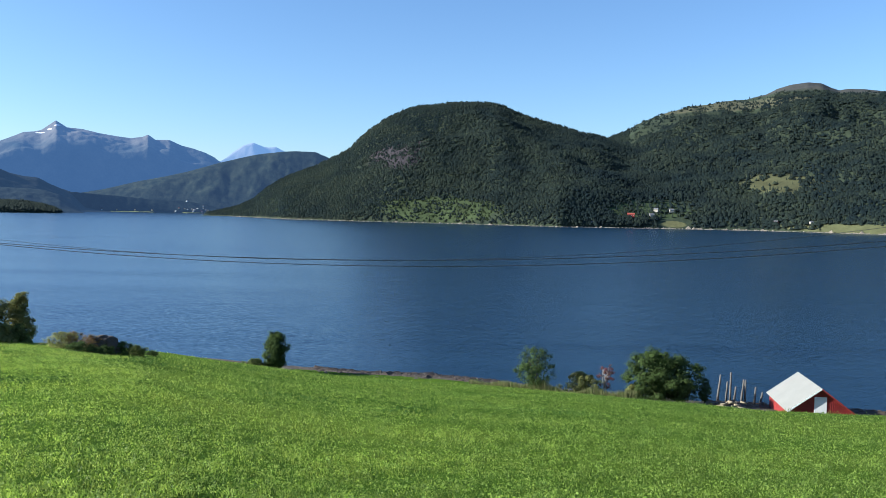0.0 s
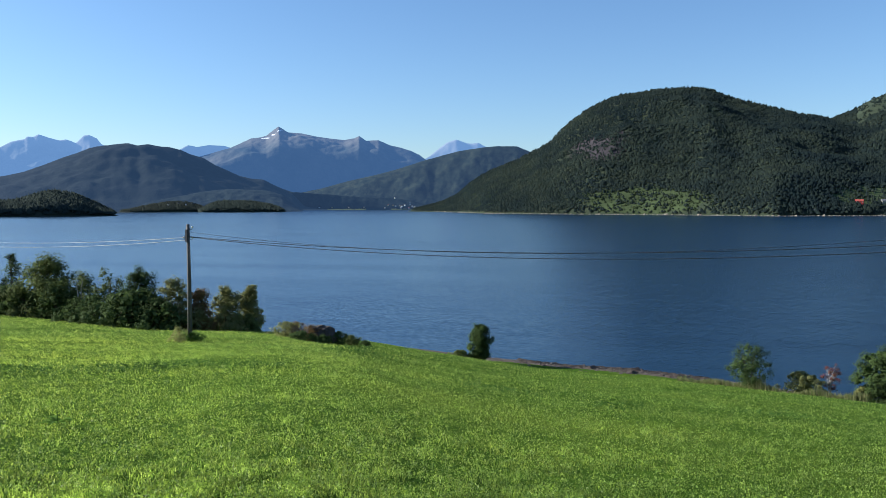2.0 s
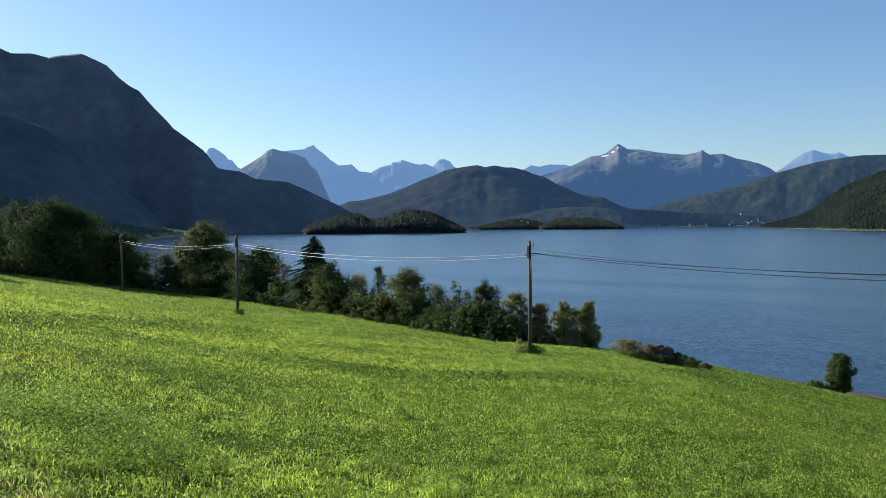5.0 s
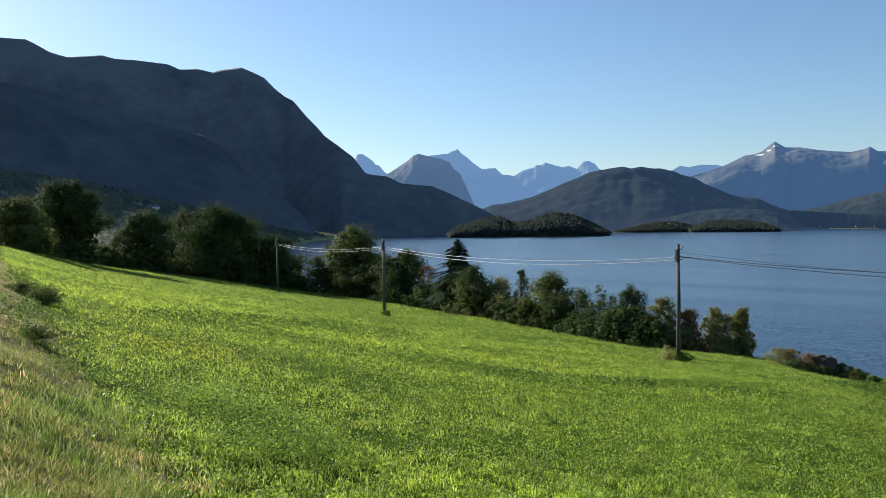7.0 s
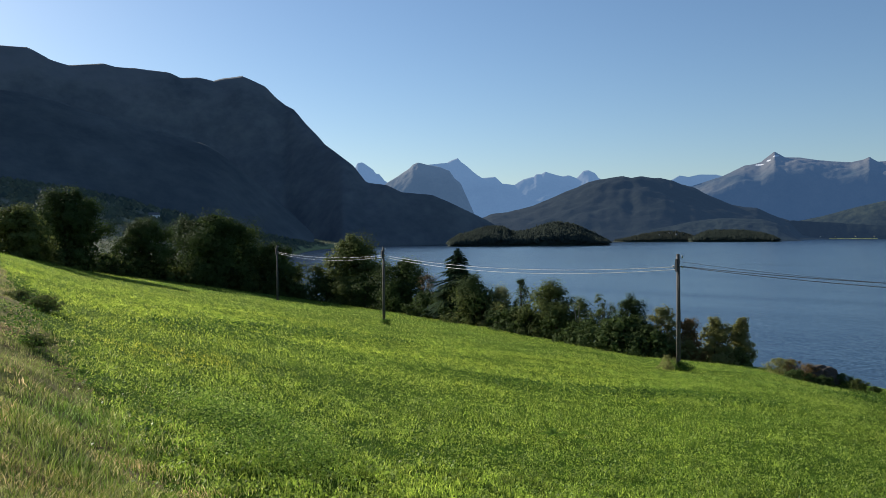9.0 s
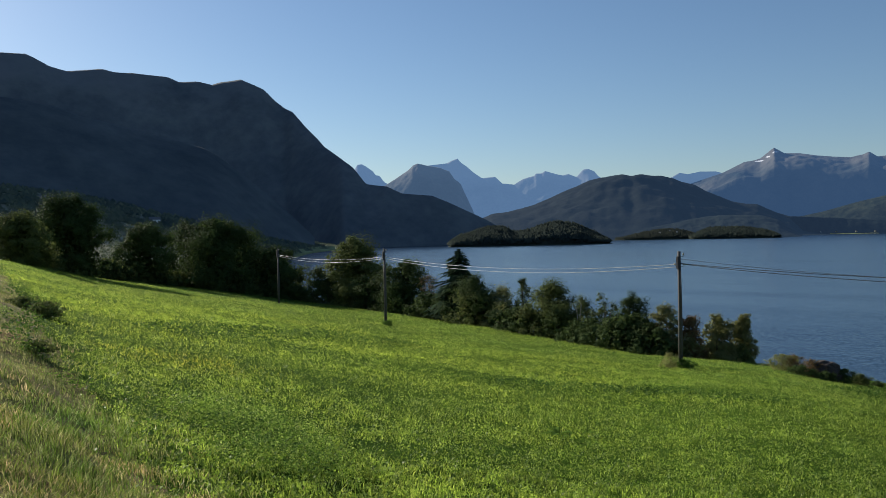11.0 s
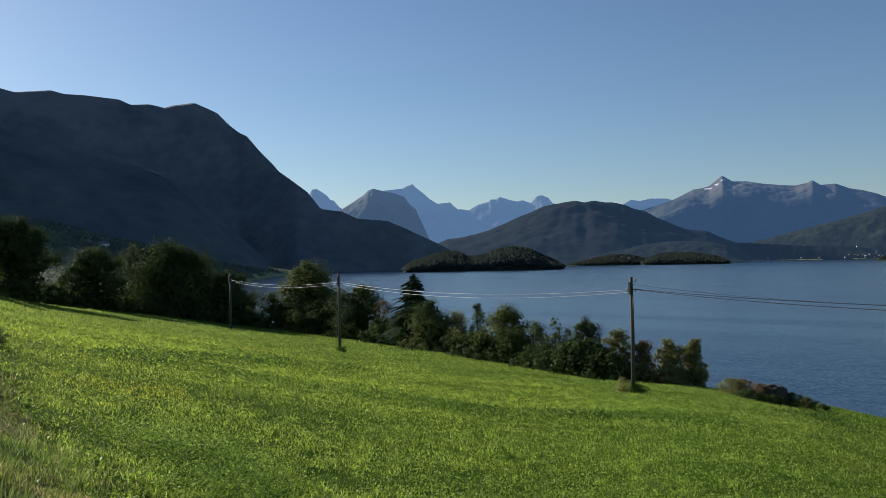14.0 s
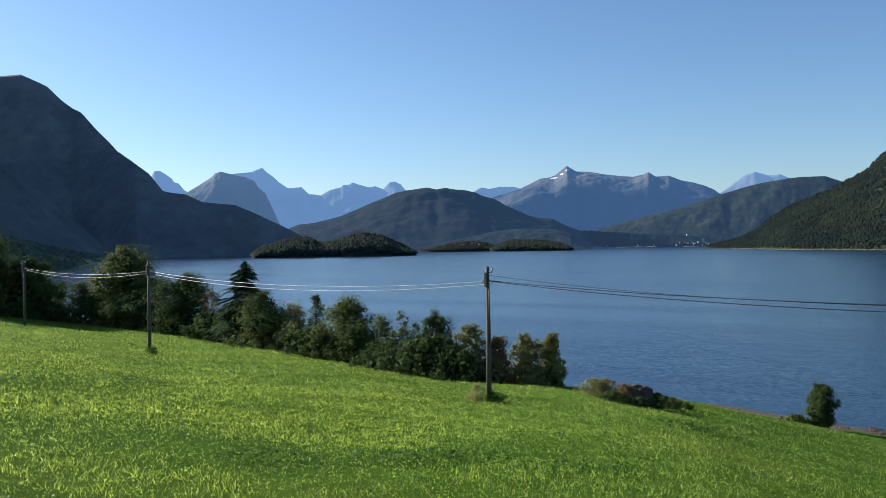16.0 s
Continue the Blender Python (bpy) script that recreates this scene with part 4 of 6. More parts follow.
def tree(kind, label, x, y, h, w, mat, seed, low=0.22, leaf=0.2, count=2600, bark=None, group="", clumps=26, multi=1, sink=0.25, core=0.2):
    z = float(ground_z(x, y)) - sink
    ob = thing(kind, (x, y, z), label, "shrub" if kind == "shrub" else "tree", group)
    me, cen = crown_mesh("crown", seed, h, w, low, leaf * 0.5 * min(1.7, max(0.85, (w / 6.5) ** 0.8)), int(count * (4.0 if w < 9 else 4.8)), mat, int(clumps * 2.4), core)
    rng = random.Random(seed)
    bm = bmesh.new()
    for k in range(multi):
        lean = Vector((rng.uniform(-0.08, 0.08) * h * (1 + 0.8 * (multi > 1)), rng.uniform(-0.08, 0.08) * h, 0))
        r0 = max(0.05, 0.022 * h) / (1 + 0.25 * (multi - 1))
        foot = Vector((rng.uniform(-0.2, 0.2), rng.uniform(-0.2, 0.2), 0)) * (multi > 1)
        spine = [foot, foot + lean * 0.25 + Vector((0, 0, h * 0.28)), foot + lean * 0.6 + Vector((rng.uniform(-0.1, 0.1), rng.uniform(-0.1, 0.1), h * 0.55)), foot + lean + Vector((0, 0, h * 0.85))]
        tube(bm, spine, [r0, r0 * 0.75, r0 * 0.5, r0 * 0.15], 7)
        for c in rng.sample(list(range(len(cen))), min(9, len(cen))):
            tip = Vector(cen[c])
            j = min(0.8, max(0.2, tip.z / h * 0.6))
            start = spine[1].lerp(spine[3], max(0, (j - 0.28) / 0.57)) if j > 0.28 else spine[0].lerp(spine[1], j / 0.28)
            mid = start.lerp(tip, 0.5) + Vector((0, 0, 0.04 * h))
            tube(bm, [start, mid, tip], [r0 * 0.38, r0 * 0.24, r0 * 0.08], 5)
    part("trunk", bm, bark or M_BARK, ob)
    mesh_part("crown", me, ob)
    return ob


def spruce(label, x, y, h, w, seed):
    z = float(ground_z(x, y)) - 0.2
    ob = thing("spruce", (x, y, z), label, "tree")
    rng = np.random.default_rng(seed)
    bm = bmesh.new()
    tube(bm, [(0, 0, 0), (0.05, 0, h * 0.5), (0, 0, h * 0.98)], [0.022 * h, 0.013 * h, 0.02], 8)
    part("trunk", bm, M_BARK, ob)
    quads = []
    tiers = 58
    for t in range(tiers):
        k = t / (tiers - 1)
        zz = h * (0.06 + 0.92 * k)
        reach = w / 2 * (1 - k) ** 0.7 * rng.uniform(0.7, 1.15) + 0.25
        for b in range(int(34 - 18 * k)):
            a = rng.uniform(0, 2 * np.pi)
            L = reach * rng.uniform(0.5, 1.35) * (1 + 0.25 * math.sin(3 * a + t))
            out, sidev = np.array([np.cos(a), np.sin(a), 0]), np.array([-np.sin(a), np.cos(a), 0])
            droop = rng.uniform(0.15, 0.4)
            for m in range(5):
                f0, f1 = m / 5, (m + 1.3) / 5
                for sgn in (-1, 0, 1):
                    p0 = np.array([0, 0, zz]) + out * L * f0 - np.array([0, 0, droop * L * f0 ** 1.5])
                    p1 = np.array([0, 0, zz]) + out * L * f1 - np.array([0, 0, droop * L * f1 ** 1.5]) + sidev * sgn * L * 0.22 * (1 - f0 * 0.5) + np.array([0, 0, rng.uniform(-0.12, 0.06)])
                    wd = sidev * 0.13 * (1 + (1 - k)) + np.array([0, 0, rng.uniform(-0.08, 0.08)])
                    quads.append([p0 - wd, p1 - wd * 0.3, p1 + wd * 0.3, p0 + wd])
    q = np.array(quads).reshape(-1, 3)
    mesh_part("foliage", np_mesh("foliage", q, np.arange(len(q)).reshape(-1, 4), M_NEEDLE), ob)
    return ob


def by_angle(az, r):
    p = polar(az, r, 0)
    return p.x, p.y


def tree_at(kind, label, az, off, top_e, w, mat, seed, **kw):
    """A tree past the field's brow, with its top at an angle from the eye's level."""
    r = float(table(EDGE_R, az)) + off
    x, y = by_angle(az, r)
    h = EYE + r * math.tan(radians(top_e)) - float(ground_z(x, y)) + 0.25
    return tree(kind, label, x, y, h, w, mat, seed, **kw)


H = "trees along the field's lower edge"
tree_at("broadleaf_tree", "large dark round-crowned tree beside the road end of the field", 74.35, 4, 2.1, 7.6, M_OLIVE, 21, count=6000, group=H, low=0.08, clumps=40)
tree_at("broadleaf_tree", "large dark round-crowned tree in its own shade", 71.6, 3, 3.1, 9.6, M_GREEN, 22, count=6600, group=H, low=0.06, clumps=42)
tree_at("broadleaf_tree", "dark broadleaf tree with a lit flank", 67.0, 4, 1.3, 10.0, M_GREEN, 23, count=4800, group=H, low=0.06, clumps=36)
tree_at("broadleaf_tree", "tall spreading dark broadleaf tree", 62.6, 6, 1.75, 16.0, M_GREEN, 24, count=9000, group=H, low=0.03, clumps=60)
tree_at("broadleaf_tree", "dark leaning broadleaf tree behind a pole", 58.9, 6, -0.4, 12.0, M_GREEN, 25, count=5200, group=H, low=0.03, clumps=36)
tree_at("broadleaf_tree", "tall full broadleaf tree with olive leaves", 53.4, 8, 0.05, 12.6, M_OLIVE, 26, count=8000, group=H, low=0.08, clumps=42)
tree_at("broadleaf_tree", "dark rounded broadleaf tree", 49.9, 7, -1.5, 10.0, M_GREEN, 27, count=5200, group=H, low=0.05)
tree_at("broadleaf_tree", "small tree with reddish autumn leaves", 48.0, 8, -2.5, 5.4, M_RUST, 28, count=1800, group=H, low=0.1)
r = float(table(EDGE_R, 46.1)) + 6
x, y = by_angle(46.1, r)
spruce("dark pointed spruce standing over the hedge trees", x, y, EYE + r * math.tan(radians(-0.68)) - float(ground_z(x, y)) + 0.2, 10.0, 5)
tree_at("broadleaf_tree", "dark broadleaf tree before the spruce", 45.0, 4, -2.7, 7.6, M_GREEN, 51, count=3600, group=H, low=0.03, clumps=30)
tree_at("broadleaf_tree", "low yellowing broadleaf tree", 43.3, 6, -3.55, 6.6, M_YELLOW, 29, count=3000, group=H, low=0.05)
tree_at("broadleaf_tree", "slim tree with a small round top", 41.6, 7, -2.85, 3.0, M_GREEN, 30, count=1800, group=H, low=0.45)
tree_at("broadleaf_tree", "broad olive-green broadleaf tree", 39.8, 5, -3.2, 7.4, M_OLIVE, 31, count=5200, group=H, low=0.05, clumps=34)
tree_at("birch", "small grey-green birch with thin leaves", 37.6, 6, -4.2, 3.6, M_OLIVE, 32, count=1500, group=H, bark=M_PALEBARK, low=0.1, core=0.06)
tree_at("birch", "thin-leaved birch showing sky between its leaves", 36.2, 6, -3.85, 3.3, M_OLIVE, 33, count=1700, group=H, bark=M_PALEBARK, low=0.1, core=0.06)
tree_at("broadleaf_tree", "dark rounded broadleaf tree above the shore", 34.3, 5, -4.05, 4.6, M_GREEN, 34, count=3800, group=H, low=0.08)
tree_at("birch", "yellowing birch behind a pole", 32.2, 4, -4.75, 3.6, M_YELLOW, 35, count=3200, group=H, bark=M_PALEBARK, low=0.08, core=0.1)
tree_at("broadleaf_tree", "russet small tree in autumn colour", 30.55, 5, -5.4, 3.6, M_RUST, 36, count=3200, group=H, low=0.05)
tree_at("broadleaf_tree", "olive rounded tree at the end of the row", 28.9, 5, -5.4, 3.6, M_YELLOW, 37, count=4400, clumps=34, group=H, low=0.05)
tree_at("broadleaf_tree", "pale olive upright tree at the end of the row", 27.3, 5, -5.25, 2.9, M_YELLOW, 38, count=4200, clumps=34, group=H, low=0.05)
for k, (az, off, te, w) in enumerate(((73.2, 16, 1.2, 7), (64.6, 18, 0.3, 10), (60.8, 18, 0.0, 11), (57.0, 16, -1.5, 10), (51.7, 16, -1.9, 9), (45.0, 12, -3.2, 8), (43.0, 14, -3.6, 7), (37.4, 10, -4.4, 6), (35.4, 10, -4.8, 6))):
    tree_at("broadleaf_tree", "dark broadleaf tree in the depth of the tree row", az, off, te, w, M_GREEN if k % 3 else M_OLIVE, 130 + k, count=1500, group=H, low=0.03, clumps=30)
rng = random.Random(4)
for k in range(44):
    az = 27.6 + 45.6 * k / 43 + rng.uniform(-0.5, 0.5)
    tree_at("shrub", "dark undergrowth shrub beneath the hedge trees", az, rng.uniform(1.5, 4), float(edge_e(np.array(az))) + (rng.uniform(1.5, 2.6) if 33 < az < 57 else rng.uniform(0.7, 1.5)), rng.uniform(5, 8) if az > 33 else 2.6, rng.choice([M_GREEN, M_GREEN, M_GREEN, M_OLIVE] if az > 33 else [M_OLIVE, M_YELLOW, M_RUST]), 60 + k, low=0.02, count=950, leaf=0.26, clumps=22, group="undergrowth")

S = "trees on the shore"
tree("broadleaf_tree", "small upright dark green tree at the field's edge", *by_angle(11.45, 107), 4.9, 3.2, M_GREEN, 41, count=3600, clumps=44, low=0.05, group=S, sink=0.0)
tree("shrub", "low leafy bush beside a small tree", *by_angle(12.9, 106), 1.3, 2.8, M_OLIVE, 42, count=700, low=0.02, clumps=10, sink=0.0)
tree("broadleaf_tree", "loose-crowned shore tree with several stems", *by_angle(-6.6, 96), 5.3, 4.8, M_GREEN, 43, count=1700, clumps=34, low=0.14, core=0.05, group=S, multi=3)
tree("shrub", "rounded olive shore bush", *by_angle(-9.8, 97), 3.0, 4.4, M_YELLOW, 44, count=2000, low=0.02, clumps=26)
tree("rowan", "small rowan with red autumn leaves and a pale stem", *by_angle(-11.4, 97), 4.3, 2.2, M_ROWAN, 45, count=420, low=0.3, core=0.0, bark=M_PALEBARK, clumps=12, leaf=0.16, multi=2)
tree("broadleaf_tree", "wide dark round shore tree on many stems", *by_angle(-14.6, 97), 6.3, 6.4, M_GREEN, 46, count=4200, low=0.1, group=S, multi=4, clumps=34)
tree("broadleaf_tree", "dark round shore tree beside a wider one", *by_angle(-16.2, 98), 5.7, 6.0, M_GREEN, 47, count=3000, low=0.14, group=S, multi=4)
tree("broadleaf_tree", "thin dark sapling on the shore", *by_angle(-17.9, 100), 3.4, 1.6, M_GREEN, 48, count=420, low=0.2, group=S)
tree("shrub", "low brown-green bush by the shore tree", *by_angle(-13.2, 96), 2.2, 2.4, M_YELLOW, 49, count=800, low=0.02, clumps=10)


# ---- power line ----
def pole(az, r, foot_e, top_e, seed, tall=None):
    x, y = by_angle(az, r)
    z0 = float(ground_z(x, y)) - 0.1
    h = EYE + r * math.tan(radians(top_e)) - z0
    ob = thing("utility_pole", (x, y, z0), "weathered grey wooden power pole standing in the hayfield", "utility pole", "power poles", LINE_TURN)
    bm = bmesh.new()
    tube(bm, [(0, 0, -0.3), (0.03, 0, h * 0.5), (0, 0, h)], [0.16, 0.14, 0.11], 12)
    part("shaft", bm, M_POLE, ob)
    bm = bmesh.new()
    box(bm, (-0.10, -0.22, h - 1.25), (0.10, -0.12, h - 0.35), 0.02)
    part("junction_box", bm, M_DARKSTEEL, ob, "dark steel box near the pole top")
    for k, (dz, dx) in enumerate(((-0.35, 1), (-1.05, 1), (-1.05, -1))):
        bm = bmesh.new()
        tube(bm, [(0.1 * dx, 0, h + dz), (0.34 * dx, 0, h + dz), (0.36 * dx, 0, h + dz + 0.14)], [0.025, 0.025, 0.02], 6)
        hook = part("hook", bm, M_DARKSTEEL, ob)
        bm = bmesh.new()
        tube(bm, [(0.36 * dx, 0, h + dz + 0.08), (0.36 * dx, 0, h + dz + 0.14), (0.36 * dx, 0, h + dz + 0.2), (0.36 * dx, 0, h + dz + 0.24)], [0.04, 0.065, 0.055, 0.03], 8)
        part("insulator", bm, M_PORCELAIN, hook, "pale porcelain insulator")
    bm = bmesh.new()
    tube(bm, [(0.17, -0.1, h - 1.2), (0.16, -0.12, h - 2.5), (0.16, -0.12, h - 4.6)], [0.022, 0.022, 0.022], 6)
    part("down_cable", bm, M_DARKSTEEL, ob)
    return Vector((x, y, z0 + h))


P1, P2, P3, P0 = (31.2, 60.0), (51.25, 87.6), (58.5, 116.0), (-36.2, 55.0)
a, b = polar(*P1, 0), polar(*P2, 0)
LINE_TURN = math.degrees(math.atan2(a.y - b.y, a.x - b.x))
TOPS = [pole(*P0, 0, 0.05, 0), pole(*P1, 0, -1.26, 1), pole(*P2, 0, -0.67, 2), pole(*P3, 0, -0.5, 3)]


def wire(a, b, sag, thick, mat):
    cu = bpy.data.curves.new("wire", "CURVE")
    cu.dimensions, cu.bevel_depth, cu.bevel_resolution = "3D", thick, 1
    sp = cu.splines.new("POLY")
    n = 28
    sp.points.add(n)
    for k in range(n + 1):
        t = k / n
        p = a.lerp(b, t) - Vector((0, 0, 4 * sag * t * (1 - t)))
        sp.points[k].co = (*p, 1)
    cu.materials.append(mat)
    return tagged(new("wire", cu), "thin sagging power line wire between poles", "wire", "power line wires")


for da, db, sag, thick in ((-0.87, -0.29, 1.85, 0.024), (-0.84, -0.1, 1.6, 0.022), (-0.52, 1.1, 2.33, 0.013)):
    wire(TOPS[1] + Vector((0, 0, da)), TOPS[0] + Vector((0, 0, db)), sag, thick, M_WIRE)
for p, q, sag, thick in ((TOPS[2], TOPS[1], 0.75, 0.021), (TOPS[3], TOPS[2], 0.5, 0.012)):
    for dz, ds in ((-0.9, 0), (-1.08, 0.14)):
        wire(p + Vector((0, 0, dz)), q + Vector((0, 0, dz)), sag + ds, thick, M_GLINTWIRE)


# ---- boathouse ----
def boathouse():
    apex = Vector((40.1, 86.1, EYE - 17.64))
    turn = math.degrees(math.atan2(9.5, 1.5)) - 90
    base = 0.25
    ob = thing("boathouse", (apex.x, apex.y, base), "red boathouse with a white pitched roof by the water", "boathouse", "", turn)
    H0, half, L, rise = apex.z - base, 3.05, 9.4, 2.3
    wall = H0 - rise - 0.15
    for sx in (-1, 1):
        bm = bmesh.new()
        box(bm, (sx * half - 0.06, 0.25, 0), (sx * half + 0.06, L - 0.3, wall), 0.0)
        part("side_wall", bm, M_RED, ob)
    for yy in (0.25, L - 0.4):
        bm = bmesh.new()
        pts = [(-half, 0), (half, 0), (half, wall), (0, wall + rise), (-half, wall)]
        f = [bm.verts.new((px, yy, pz)) for px, pz in pts]
        g = [bm.verts.new((px, yy + 0.1, pz)) for px, pz in pts]
        bm.faces.new(f)
        bm.faces.new(g[::-1])
        for k in range(5):
            bm.faces.new((f[k], g[k], g[(k + 1) % 5], f[(k + 1) % 5]))
        bmesh.ops.recalc_face_normals(bm, faces=bm.faces)
        part("gable_wall", bm, M_RED, ob)
    k = -half + 0.1
    while k < half - 0.05:
        top = wall + rise * (1 - abs(k) / half) - 0.05
        bm = bmesh.new()
        box(bm, (k - 0.015, 0.225, 0), (k + 0.015, 0.25, top))
        part("batten", bm, M_RED, ob)
        k += 0.2
    for sx in (-1, 1):
        bm = bmesh.new()
        e = sx * (half + 0.38)
        drop = rise / half * (half + 0.38)
        pts = [(0, H0 - 0.06), (e, H0 - 0.06 - drop), (e, H0 + 0.03 - drop), (0, H0 + 0.03)]
        f = [bm.verts.new((px, -0.15, pz)) for px, pz in pts]
        g = [bm.verts.new((px, L, pz)) for px, pz in pts]
        bm.faces.new(f)
        bm.faces.new(g[::-1])
        for k in range(4):
            bm.faces.new((f[k], g[k], g[(k + 1) % 4], f[(k + 1) % 4]))
        bmesh.ops.recalc_face_normals(bm, faces=bm.faces)
        part("roof_slope", bm, M_WHITE, ob, "white sheet roof slope")
        bm = bmesh.new()
        f = [(0, H0 + 0.05), (e, H0 + 0.05 - drop)]
        v = [bm.verts.new((px, yy, pz + dz)) for yy in (-0.18, -0.15) for px, pz in f for dz in (0, -0.18)]
        for q in ((0, 1, 3, 2), (4, 6, 7, 5), (0, 2, 6, 4), (1, 5, 7, 3), (0, 4, 5, 1), (2, 3, 7, 6)):
            bm.faces.new([v[n] for n in q])
        bmesh.ops.recalc_face_normals(bm, faces=bm.faces)
        part("bargeboard", bm, M_RED if sx > 0 else M_WHITEWOOD, ob, "red bargeboard" if sx > 0 else "white bargeboard")
    bm = bmesh.new()
    box(bm, (-0.62, 0.17, 0), (0.62, 0.22, H0 - 0.95), 0.01)
    part("door", bm, M_WHITEWOOD, ob, "white boarded gable door")
    bm = bmesh.new()
    box(bm, (-half - 0.1, 0.12, 0), (-half + 0.08, 0.24, wall), 0.01)
    part("corner_board", bm, M_WHITEWOOD, ob, "white corner board")
    bm = bmesh.new()
    box(bm, (-half - 0.3, 0.3, -0.5), (half + 0.3, L - 0.2, 0.02), 0.05)
    part("footing", bm, M_ROCK, ob, "stone footing")


boathouse()


# ---- small near things: boulder, bushes, sticks, beach ----
def boulder():
    az, r = 22.3, 71.5
    x, y = by_angle(az, r)
    ob_bm = bmesh.new()
    bmesh.ops.create_icosphere(ob_bm, subdivisions=4, radius=1.0)
    for v in ob_bm.verts:
        n = noise.noise(v.co * 1.3) * 0.28 + noise.noise(v.co * 4.0) * 0.08
        d = Vector((round(v.co.x * 2.2) / 2.2, round(v.co.y * 2.2) / 2.2, round(v.co.z * 2.2) / 2.2))
        v.co = (v.co * 0.8 + d * 0.2) * (1 + n)
        v.co = Vector((v.co.x * 1.25, v.co.y * 1.0, v.co.z * 1.05 + 0.35))
    ob = part("boulder", ob_bm, M_ROCK)
    ob.matrix_world = pose(x, y, float(ground_z(x, y)) + 0.12, 0, 0, 25)
    tagged(ob, "weathered grey boulder among bushes in the hayfield", "boulder")


boulder()
B = "bushes round the boulder"
for az, r, h, w, m, lab in ((24.9, 72, 1.45, 2.4, M_YELLOW, "yellowing low bush in the hayfield"), (24.2, 72.5, 1.5, 2.2, M_RUST, "russet low bush beside a boulder"),
                            (23.2, 71, 1.45, 1.9, M_RUST, "russet low bush beside a boulder"), (22.4, 70.0, 0.7, 1.8, M_GREEN, "dark green low bush beside a boulder"),
                            (21.3, 71.5, 1.15, 2.0, M_GREEN, "dark green low bush beside a boulder"), (20.4, 74, 0.95, 1.9, M_OLIVE, "low olive bush in the hayfield"),
                            (23.9, 70, 0.8, 2.2, M_GREEN, "dark green low bush beside a boulder"), (19.5, 78, 0.5, 1.0, M_GREEN, "small weed clump in the hayfield")):
    tree("shrub", lab, *by_angle(az, r), h, w, m, int(az * 10), low=0.03, count=1500, leaf=0.075, clumps=22, group=B, sink=0.05)
tree("shrub", "pale dry weed tuft at the foot of a pole", *by_angle(31.9, 60), 1.1, 1.5, M_YELLOW, 311, low=0.02, count=420, leaf=0.09, clumps=9, sink=0.05)
tree("shrub", "green nettles at the foot of a pole", *by_angle(30.9, 59.6), 0.7, 1.3, M_WEED, 312, low=0.02, count=360, leaf=0.1, clumps=9, sink=0.05)
tree("shrub", "green weeds at the foot of a pole", *by_angle(51.1, 86.5), 0.6, 1.4, M_WEED, 313, low=0.02, count=300, leaf=0.1, clumps=9, sink=0.05)


for az, r, h, w, m, lab in ((73.0, 30.6, 0.6, 1.2, M_OLIVE, "dark leafy weed bush at the foot of the bank"), (74.3, 32.0, 0.4, 1.3, M_OLIVE, "olive weed bush at the foot of the bank"), (73.8, 17.8, 0.25, 0.9, M_OLIVE, "low olive weed clump on the bank")):
    tree("shrub", lab, *by_angle(az, r), h, w, m, int(az * 10) + int(r), low=0.02, count=int(700 * w), leaf=0.06, clumps=20, group="weeds along the bank", sink=0.06)


def weed_patch(label, spots, seed, leaf, tall, per, mat):
    """Low broad leaves over several oval patches, joined."""
    rng = np.random.default_rng(seed)
    quads = []
    for az, r, long, wide in spots:
        n = int(per * long * wide)
        d = rng.normal(0, 0.45, (n, 2))
        cx, cy = by_angle(az, r)
        a = radians(az)
        x = cx - math.cos(a) * d[:, 0] * long * -1 - math.sin(a) * d[:, 1] * wide
        y = cy + math.sin(a) * d[:, 0] * long + math.cos(a) * d[:, 1] * wide
        q = np.exp(-(d ** 2).sum(1) * 1.2)
        z = ground_z(x, y) + tall * rng.uniform(0.1, 1.0, n) * (0.4 + 0.6 * q) * (1 + r / 60)
        nrm = rng.normal(0, 0.5, (n, 3)) + [0, 0, 0.8]
        nrm /= np.linalg.norm(nrm, axis=1)[:, None]
        u = np.cross(nrm, rng.normal(size=(n, 3)))
        u /= np.linalg.norm(u, axis=1)[:, None]
        v = np.cross(nrm, u)
        s = (leaf * rng.uniform(0.5, 1.4, n) * (1 + r / 60))[:, None]
        p = np.stack([x, y, z], -1)
        quads.append(np.stack([p - u * s, p - v * s * 0.5, p + u * s, p + v * s * 0.5], 1))
    q = np.concatenate(quads).reshape(-1, 3)
    tagged(new("weeds", np_mesh("weeds", q, np.arange(len(q)).reshape(-1, 4), mat)), label, "weeds", kind="stuff")


weed_patch("dark green broad-leaved weeds below the bank", [(73.2, 30.5, 0.6, 0.9), (72.5, 33, 0.4, 0.7), (74.2, 17.2, 0.4, 0.7), (74.6, 19.6, 0.5, 0.9), (73.6, 23.5, 0.5, 1.2), (74.3, 38, 0.6, 1.4), (71.2, 15.2, 0.5, 0.5), (67.0, 11.2, 0.3, 0.4), (78.5, 9.0, 0.35, 0.5)], 91, 0.03, 0.42, 520, M_WEED)
weed_patch("mound of leafy green weeds at the foot of the bank", [(63.4, 13.8, 0.7, 0.9), (61.6, 14.0, 0.9, 0.9), (59.6, 13.0, 1.1, 1.0), (57.6, 12.0, 1.1, 1.0), (60.5, 12.2, 1.0, 1.0), (58.8, 10.6, 0.9, 0.9), (61.2, 10.2, 0.8, 0.8), (56.2, 11.0, 0.7, 0.8)], 93, 0.016, 0.42, 1700, M_LEAFWEED)
